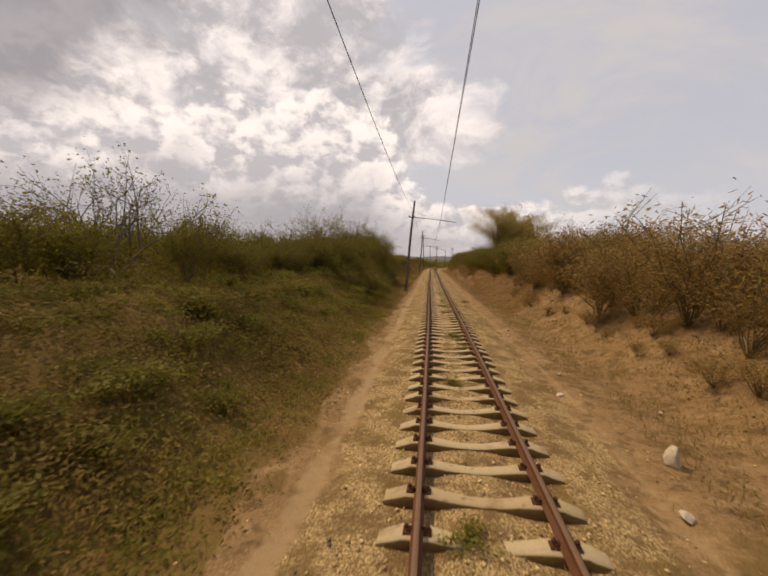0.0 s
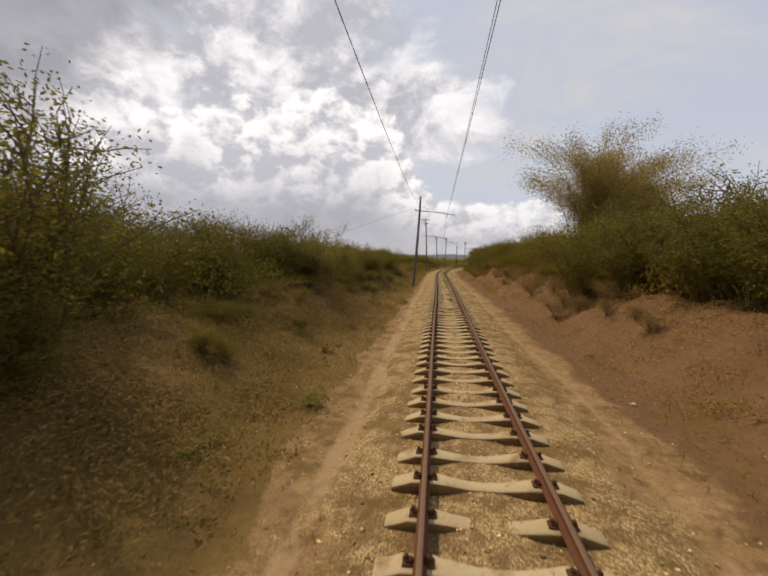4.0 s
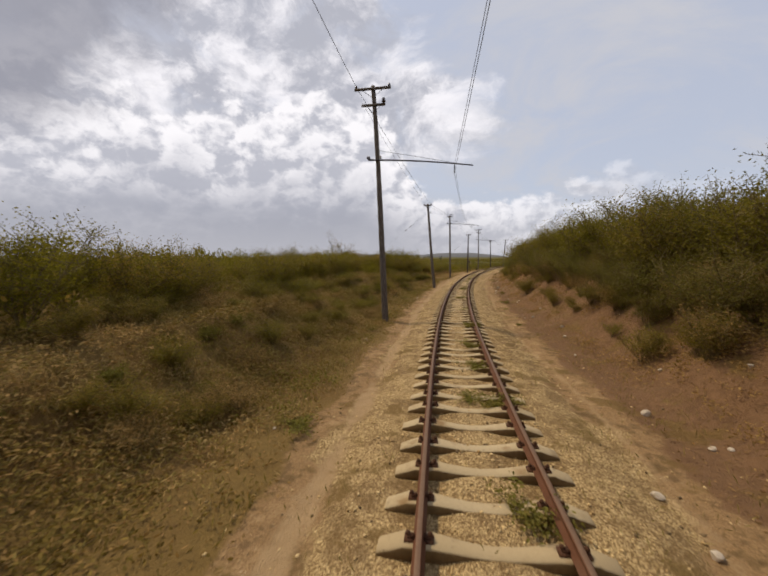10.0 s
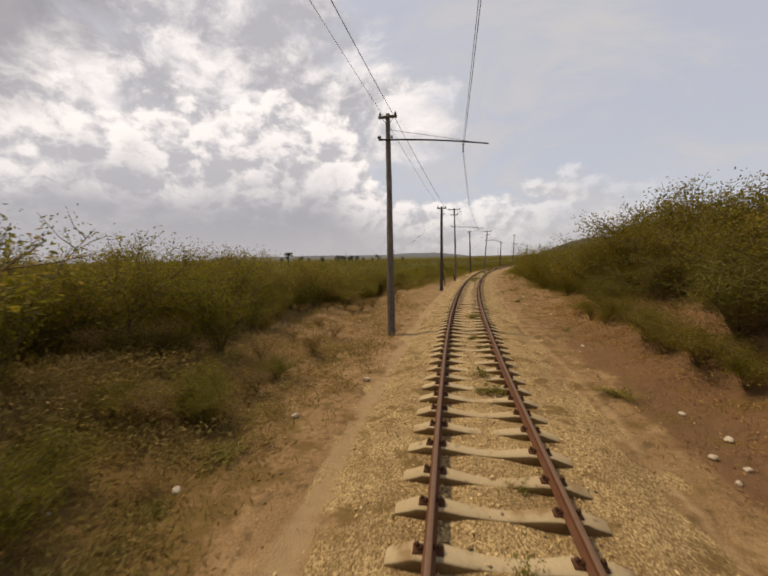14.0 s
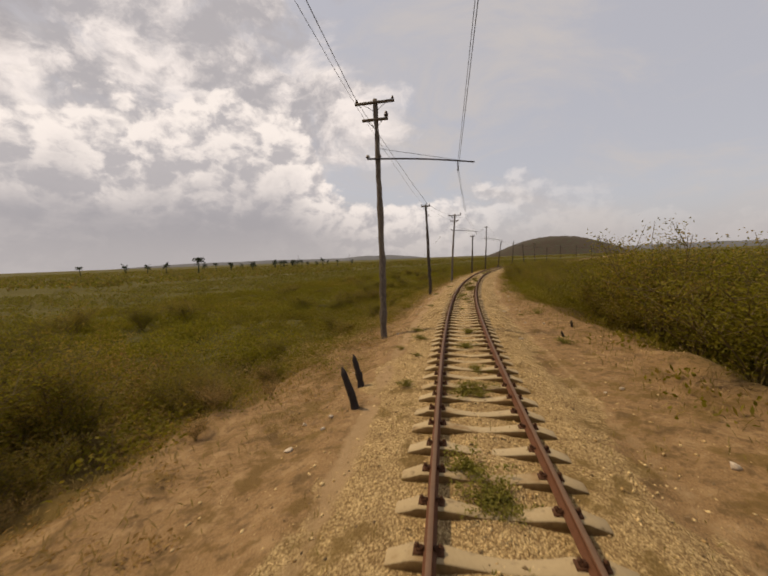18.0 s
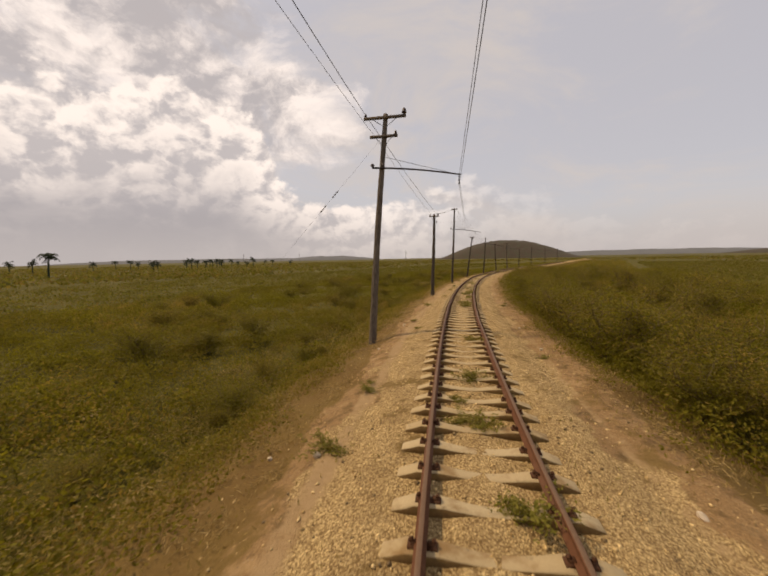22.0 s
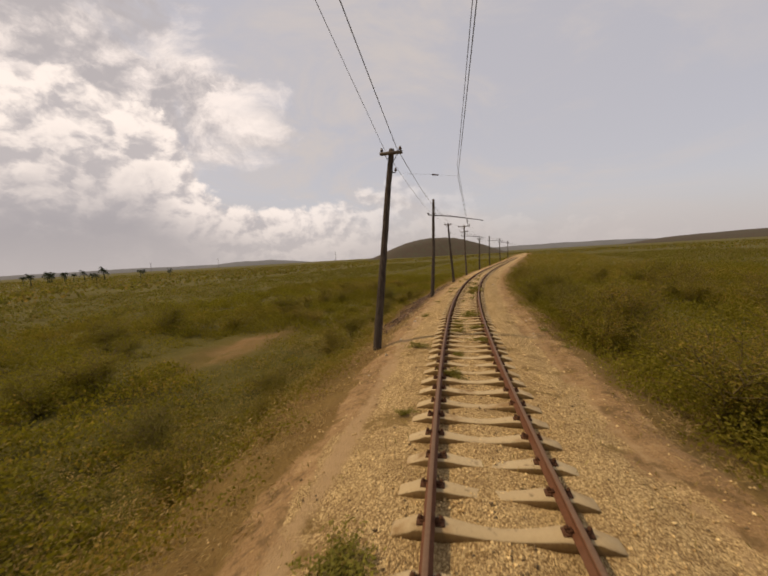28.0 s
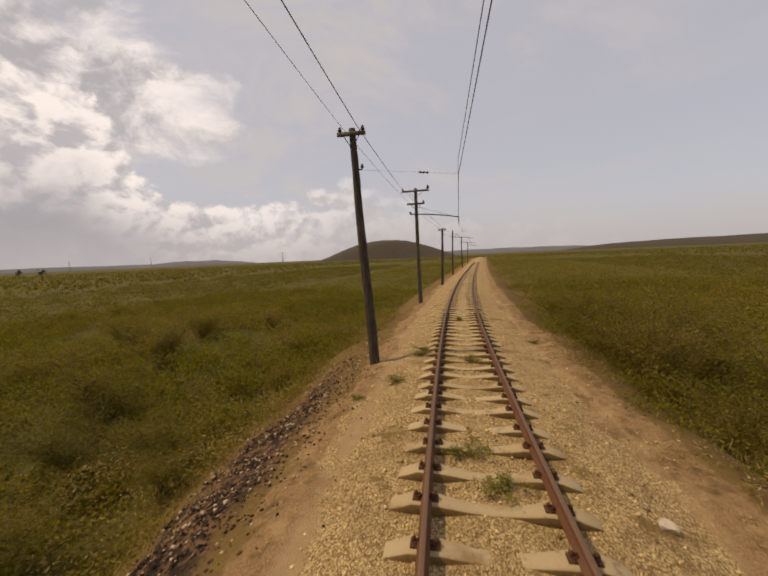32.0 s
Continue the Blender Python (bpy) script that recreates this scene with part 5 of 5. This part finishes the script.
# ---- trees ----
def bare_tree(s, lat, height, seed, label, leafy=0):
    rng_ = np.random.RandomState(seed)
    ob = thing("bare_tree", on_ground(s, lat, -0.15), label, "tree", "bare trees")
    wood, tips = [], []

    def grow(p0, d, ln, r0, depth_):
        k = 4
        t = np.linspace(0, 1, k)
        bend = rng_.normal(size=3) * 0.16
        pts_ = p0 + np.outer(t * ln, d) + np.outer(t * t * ln, bend)
        wood.append(tube(pts_, r0 * (1 - 0.45 * t), 5, False))
        if depth_ == 0:
            tips.append(pts_[-1])
            tips.append(pts_[-2])
            return
        for _ in range(rng_.randint(2, 4)):
            nd = d + rng_.normal(size=3) * 0.55
            nd[2] += 0.18
            nd /= np.linalg.norm(nd)
            grow(pts_[-1 if rng_.uniform() < 0.6 else -2], nd, ln * rng_.uniform(0.6, 0.85), r0 * 0.55, depth_ - 1)

    for _ in range(4):
        d = np.array([rng_.normal() * 0.35, rng_.normal() * 0.35, 1.0])
        grow(np.zeros(3), d / np.linalg.norm(d), height * 0.34, height * 0.014, 4)
    part("trunk", mesh_of("trunk", *joined(wood), M["bark"]), ob)
    if leafy:
        tp = np.array(tips)[rng_.randint(0, len(tips), leafy)] + rng_.normal(size=(leafy, 3)) * 0.16
        part("crown", mesh_of("crown", *leaves(rng_, tp, 0.11, 0.05), M["leaf"]), ob)


bare_tree(10.5, -10.8, 4.9, 301, "sparse thin-leaved pale tree on the bank", 700)
bare_tree(13.5, -13.5, 4.6, 302, "sparse thin-leaved pale tree on the bank", 500)
bare_tree(31.0, -11.0, 6.2, 303, "feathery light green thorn tree on the bank", 2600)
bare_tree(35.0, -9.6, 6.0, 316, "feathery light green thorn tree on the bank", 2600)
bare_tree(40.0, -14.0, 6.8, 304, "sparse thin-leaved tree above the thicket", 900)
bare_tree(86.0, -15.0, 5.8, 305, "sparse dry tree above the scrub", 2600)
bare_tree(80.5, -13.2, 5.2, 315, "sparse dry tree above the scrub", 2200)
bare_tree(82.0, -17.5, 5.0, 306, "sparse dry tree above the scrub", 1200)
bare_tree(9.0, 10.8, 5.2, 307, "sparse dry tree on the bank", 250)
bare_tree(46.0, 14.0, 6.0, 308, "bare grey tree on the bank", 150)
bare_tree(172.0, 13.5, 3.8, 309, "leafless grey tree above the bank scrub")
bare_tree(176.0, 15.5, 3.6, 310, "leafless grey tree above the bank scrub")
bare_tree(163.0, 13.0, 3.6, 311, "leafless grey tree above the bank scrub")
bare_tree(220.0, 15.0, 3.8, 312, "leafless grey tree in the scrub")
bare_tree(224.0, 13.5, 3.4, 313, "leafless grey tree in the scrub")
bare_tree(147.5, -13.5, 4.3, 317, "sparse dry tree above the scrub", 900)
bare_tree(160.0, -17.0, 3.4, 314, "sparse dry tree above the scrub", 200)


def bamboo(s, lat, height, spread, culms, seed):
    rng_ = np.random.RandomState(seed)
    ob = thing("bamboo_clump", on_ground(s, lat, -0.2), "tall arching clump of yellow-brown bamboo on the bank", "bamboo")
    alls = []
    for i in range(culms):
        a_ = rng_.uniform(0, 6.28)
        out_ = spread * rng_.uniform(0.1, 1.0)
        hh = height * rng_.uniform(0.6, 1.0)
        t = np.linspace(0, 1, 9)
        root = rng_.normal(size=2) * 0.9
        p_ = np.stack([root[0] + math.cos(a_) * out_ * t ** 2.4, root[1] + math.sin(a_) * out_ * t ** 2.4, hh * (1.25 * t - 0.33 * t ** 3)], -1)
        part("culm", mesh_of("culm", *tube(p_, 0.05 - 0.042 * t, 5, False), M["bark"]), ob)
        alls.append(p_)
    n_ = 105000
    k = rng_.randint(0, culms, n_)
    t = 8 * (0.22 + 0.78 * rng_.uniform(0, 1, n_) ** 0.7) * 0.999
    i = t.astype(int)
    A = np.array(alls)
    pl = A[k, i] + (A[k, i + 1] - A[k, i]) * (t - i)[:, None]
    pl += rng_.normal(size=(n_, 3)) * np.array([0.5, 0.5, 0.45])
    pl[:, 2] -= rng_.uniform(0, 0.8, n_)
    part("crown", mesh_of("crown", *leaves(rng_, pl, 0.21, 0.046, 0.8), M["leaf_bamboo"]), ob)


bamboo(86.5, 15.4, 15.5, 9.8, 85, 330)
bamboo(92.0, 21.0, 13.0, 7.5, 50, 331)

# ---- small things beside the line ----
def rock_mesh(seed, mat):
    rng_ = np.random.RandomState(seed)
    bm = bmesh.new()
    bmesh.ops.create_icosphere(bm, subdivisions=2, radius=0.5)
    cut = [(Vector(rng_.normal(size=3)).normalized(), rng_.uniform(0.26, 0.42)) for _ in range(7)]
    for v_ in bm.verts:
        for d_, c_ in cut:
            k = v_.co.dot(d_) - c_
            if k > 0:
                v_.co -= d_ * k * 0.9
        v_.co += Vector(rng_.normal(size=3)) * 0.012
    me = bpy.data.meshes.new("rock")
    bm.to_mesh(me)
    bm.free()
    me.materials.append(mat)
    return me


ROCKS = [rock_mesh(400 + i, M["rock"]) for i in range(5)]


def rock(s, lat, size, tall=0.7, turn=None):
    m_ = Matrix.Translation(on_ground(s, lat, size * tall * 0.22)) @ pose(0, 0, 0, R.normal() * 12, R.normal() * 12, R.uniform(0, 360)) @ Matrix.Diagonal((size, size * R.uniform(0.7, 1.0), size * tall, 1))
    thing("rock", m_, "pale limestone rock lying on the ground", "rock", "loose rocks", me=ROCKS[R.randint(5)])


for s, lat, size, tall in [(6.0, 3.05, 0.27, 1.7), (4.75, 2.5, 0.22, 0.5), (114.7, 2.26, 0.17, 0.8), (117.5, 3.5, 0.2, 0.8), (113.7, 2.3, 0.16, 0.7), (9.0, 2.4, 0.2, 0.5), (16.0, 2.6, 0.18, 0.6), (15.6, 2.9, 0.16, 0.6), (75.0, 4.2, 0.22, 0.7),
                           (81.8, 5.2, 0.3, 0.5), (83.0, 5.8, 0.24, 0.6), (148.2, 3.5, 0.34, 0.9), (147.5, 2.1, 0.2, 0.6), (149.5, 3.2, 0.16, 0.7), (146.2, 3.9, 0.2, 0.7),
                           (145.0, 3.2, 0.3, 0.5), (126.0, 4.3, 0.2, 0.9), (124.5, 4.0, 0.18, 0.7), (151.0, -3.2, 0.3, 0.5), (161.5, -2.7, 0.26, 0.5), (177.5, -2.7, 0.22, 0.7),
                           (179.0, -3.4, 0.16, 0.7), (183.0, -2.7, 0.14, 0.8), (177.6, -3.9, 0.24, 0.7), (178.5, -1.9, 0.14, 0.7), (193.0, -3.5, 0.3, 0.8), (193.9, -3.3, 0.2, 0.8),
                           (199.8, -3.4, 0.2, 0.4), (201.0, -3.0, 0.12, 0.8), (215.5, 2.2, 0.24, 0.4), (208.0, 2.0, 0.2, 0.4), (199.5, 3.4, 0.16, 0.8), (181.0, 3.9, 0.2, 0.9), (330.0, 1.9, 0.26, 0.5)]:
    rock(s, lat, size, tall)
for _ in range(70):
    rock(R.uniform(98, 196), R.uniform(2.9, 5.8), R.uniform(0.06, 0.2))
for _ in range(170):
    s = R.uniform(2, 330)
    sd = R.choice([-1, 1])
    rock(s, sd * R.uniform(2.4, 5.8 if s < 180 else 3.6), R.uniform(0.07, 0.17))


def stump(s, lat, h, lean, seed):
    rng_ = np.random.RandomState(seed)
    t = np.linspace(0, 1, 8)
    p_ = np.stack([lean * t + np.sin(t * 5) * 0.02, 0.05 * t, h * t - 0.12], -1)
    rr_ = min(1.0, 0.35 + 0.7 * h) * np.array([0.10, 0.095, 0.085, 0.09, 0.075, 0.08, 0.06, 0.02]) * (1 + rng_.normal(size=8) * 0.06)
    me = mesh_of("stump", *tube(p_, rr_, 9), M["char"])
    thing("post_stump", frame_at(s, lat, float(ground_h(s, lat))), "charred broken stub of a timber post", "stump", "charred stubs", me=me)


stump(201.2, -2.5, 0.98, -0.26, 1)
stump(202.7, -2.75, 0.92, -0.16, 2)
stump(210.5, 4.4, 0.42, 0.03, 3)
stump(208.6, 3.6, 0.36, -0.03, 4)

sg = thing("track_sign", frame_at(194.6, -3.0, float(ground_h(194.6, -3.0)) - 0.2) @ pose(0, 0, 0, 2, -9, 8), "rusty square sign plate on a leaning wooden post", "sign")
t = np.linspace(0, 1, 6)
part("post", mesh_of("post", *tube(np.stack([t * 0.04 * np.sin(t * 6), t * 0, t * 2.75], -1), 0.06 - 0.01 * t, 8), M["char"]), sg, "charred round wooden post")
v, f = joined([box(0.02, -0.085, 2.52, 0.52, 0.035, 0.44, 0.97)])
pl_ = part("plate", mesh_of("plate", v, f, M["sign"]), sg, "dark rusty plate with no legible writing")
for z in (2.42, 2.62):
    part("bolt", mesh_of("bolt", *tube([(0.02, -0.12, z), (0.02, -0.09, z)], 0.018, 6), M["iron"]), pl_)

# weeds between the rails and along the edges
def weeds(count, s0, s1, l0, l1, h0, h1):
    for _ in range(count):
        plant(WEED, "weed", "small green weed growing in the ballast", "weeds in the track", R.uniform(s0, s1), R.uniform(l0, l1), R.uniform(h0, h1), R.uniform(1.3, 2.5), sink=0.0)


weeds(50, 2, 200, 0.05, 0.6, 0.14, 0.34)
weeds(60, 196, 345, -0.5, 0.6, 0.14, 0.36)
weeds(36, 196, 345, -2.6, -1.2, 0.12, 0.3)
weeds(36, 100, 345, 2.4, 4.0, 0.12, 0.3)
weeds(26, 2, 160, -4.2, -2.8, 0.15, 0.32)
for s, lat, size in [(238.0, 0.44, 0.42), (242.8, 0.1, 0.4), (240.2, 0.12, 0.36), (257.2, 0.25, 0.4), (262.2, 0.36, 0.34), (264.8, 0.04, 0.34), (266.8, 0.3, 0.42), (271.5, 0.51, 0.36), (228.2, 0.3, 0.5), (228.0, 0.35, 0.5), (231.8, -0.14, 0.42), (234.5, 0.04, 0.36), (198.8, -0.23, 0.4), (201.8, -0.2, 0.36), (122.0, 0.38, 0.4), (117.2, 0.52, 0.42), (113.8, 0.46, 0.42), (125.8, 0.73, 0.5), (3.8, -0.18, 0.3), (9.0, -0.03, 0.3), (28.0, 1.86, 0.3), (310.2, 0.25, 0.36), (305.5, -0.23, 0.3), (304.0, 0.47, 0.34), (323.2, 0.25, 0.5), (322.5, 0.27, 0.5), (321.5, 0.42, 0.55), (324.0, 0.41, 0.45)]:
    plant(WEED, "weed", "green weed spreading over the sleepers", "weeds in the track", s, lat, size * 1.0, 1.5, sink=0.0)

# ---- stones and litter past counting ----
OCTA_F = np.array([(0, 2, 4), (2, 1, 4), (1, 3, 4), (3, 0, 4), (2, 0, 5), (1, 2, 5), (3, 1, 5), (0, 3, 5)])
OCTA_V = np.array([(1, 0, 0), (-1, 0, 0), (0, 1, 0), (0, -1, 0), (0, 0, 1), (0, 0, -1)], float)


def stones(name, label, s, lat, size, mat, seed, up=0.2):
    r_ = np.random.RandomState(seed)
    k = len(s)
    c_ = on_ground(s, lat, size * up)
    base = OCTA_V[None] * r_.uniform(0.55, 1.15, (k, 6, 1)) * size[:, None, None] * np.array([1, 1, 0.75])
    base += r_.normal(size=base.shape) * size[:, None, None] * 0.14
    th = r_.uniform(0, 6.28, k)
    ct, st_ = np.cos(th)[:, None], np.sin(th)[:, None]
    x, y = base[..., 0] * ct - base[..., 1] * st_, base[..., 0] * st_ + base[..., 1] * ct
    v_ = np.stack([x, y, base[..., 2]], -1) + c_[:, None]
    f_ = (OCTA_F[None] + (np.arange(k) * 6)[:, None, None]).reshape(-1, 3)
    return thing(name, Matrix.Identity(4), label, "stones", kind="stuff", me=mesh_of(name, v_.reshape(-1, 3), f_, mat))


r_ = np.random.RandomState(500)
k = 105000
s = r_.uniform(1.0, 345, k)
lat = np.clip(r_.normal(size=k) * 0.95, -2.1, 2.3)
keep = (wave(s, lat * 3, 7.0, 51) + np.interp(s, [0, 100, 180, 345], [0.25, 0.25, 0.45, 0.55])) > r_.uniform(-0.8, 0.6, k)
stones("ballast_stones", "pale broken limestone ballast round the sleepers", s[keep], lat[keep], 0.010 + 0.027 * r_.uniform(0, 1, keep.sum()) ** 2, M["stone"], 501)
k = 80000
s, lat = np.where(r_.uniform(0, 1, k) < 0.45, r_.uniform(190, 345, k), r_.uniform(1.0, 345, k)), r_.uniform(-4.2, 6.0, k)
keep = (np.abs(lat) > 1.5) & ((s < 215) | (np.abs(lat) < 3.8)) & (wave(s, lat * 1.4, 3.0, 56) + np.clip(1.6 - 0.5 * np.abs(lat), -0.4, 0.6) > r_.uniform(-0.5, 0.9, k))
stones("loose_stones", "small pale stones scattered on the earth", s[keep], lat[keep], 0.008 + 0.03 * r_.uniform(0, 1, keep.sum()) ** 2.5, M["stone"], 502)
k = 17000
s = 323 + r_.normal(size=k) * 9.5
lat = -4.2 + r_.normal(size=k) * 0.6
keep = (s > 308) & (s < 345)
stones("burnt_rubble", "dark burnt rubble down the embankment's edge", s[keep], lat[keep], 0.010 + 0.04 * r_.uniform(0, 1, keep.sum()) ** 2, M["burnt"], 503)
stones("brown_clods", "reddish-brown clods among the burnt rubble", s[keep][:1600], lat[keep][:1600] + 0.2, r_.uniform(0.015, 0.045, keep.sum())[:1600], M["burnt"], 504)


def litter(name, label, s, lat, leaf, wide_, mat, seed, up=0.02, way_="flat"):
    r__ = np.random.RandomState(seed)
    p_ = on_ground(s, lat, up) + np.abs(r__.normal(size=(len(s), 3))) * np.array([0, 0, up])
    return thing(name, Matrix.Identity(4), label, "ground cover", kind="stuff", me=mesh_of(name, *leaves(r__, p_, leaf, wide_, 0.0, way_), mat))


k = 70000
s = r_.uniform(-2, 178, k)
lat = -3.2 - 7.0 * r_.uniform(0, 1, k) ** 0.8
litter("leaf_litter", "dry grass and fallen leaves on the bank", s, lat, 0.065, 0.022, M["litter"], 510)
k = 150000
s = r_.uniform(-2, 178, k)
lat = -2.8 - 7.5 * r_.uniform(0, 1, k) ** 0.8
keep = wave(s, lat, 5.0, 52) > r_.uniform(-0.9, 0.7, k)
litter("grass", "short yellow-green grass on the bank", s[keep], lat[keep], 0.17, 0.020, M["grass"], 511, 0.06, "up")
k = 56000
s = r_.uniform(-2, 190, k)
lat = 3.0 + 5.0 * r_.uniform(0, 1, k)
litter("leaf_litter", "dead leaves and twigs on the cut bank", s, lat, 0.065, 0.022, M["litter"], 512)
k = 50000
s = np.where(r_.uniform(0, 1, k) < 0.55, r_.uniform(-2, 40, k), r_.uniform(-2, 176, k))
lat = 3.0 + 4.5 * r_.uniform(0, 1, k)
keep = wave(s, lat, 3.0, 57) > r_.uniform(-0.7, 0.8, k)
litter("grass", "dry yellow grass on the cut bank", s[keep], lat[keep], 0.16, 0.013, M["grass"], 516, 0.06, "up")
k = 40000
s = r_.uniform(178, 350, k)
lat = np.where(r_.uniform(0, 1, k) < 0.6, -4.0 - 5.5 * r_.uniform(0, 1, k), 3.5 + 3.5 * r_.uniform(0, 1, k))
litter("grass", "dry grass on the embankment's foot", s, lat, 0.20, 0.016, M["grass"], 513, 0.08, "up")
k = 46000
s = r_.uniform(-1, 345, k)
sd = np.where(r_.uniform(0, 1, k) < 0.5, -1, 1)
lat = sd * (1.15 + 3.2 * r_.uniform(0, 1, k))
keep = (wave(s, lat * 1.5, 4.0, 53) > r_.uniform(-0.5, 0.9, k)) & ((s < 200) | (np.abs(lat) < 3.4))
litter("grass", "thin dry grass and weeds along the track's shoulders", s[keep], lat[keep], 0.11, 0.014, M["grass"], 514, 0.035, "up")
k = 9000
s, lat = r_.uniform(-1, 345, k), r_.normal(size=k) * 0.35 + 0.2
keep = wave(s, lat, 6.0, 54) > r_.uniform(0.1, 0.9, k)
litter("grass", "dry grass between the rails", s[keep], np.clip(lat[keep], -0.6, 0.6), 0.10, 0.012, M["grass"], 515, 0.05, "up")
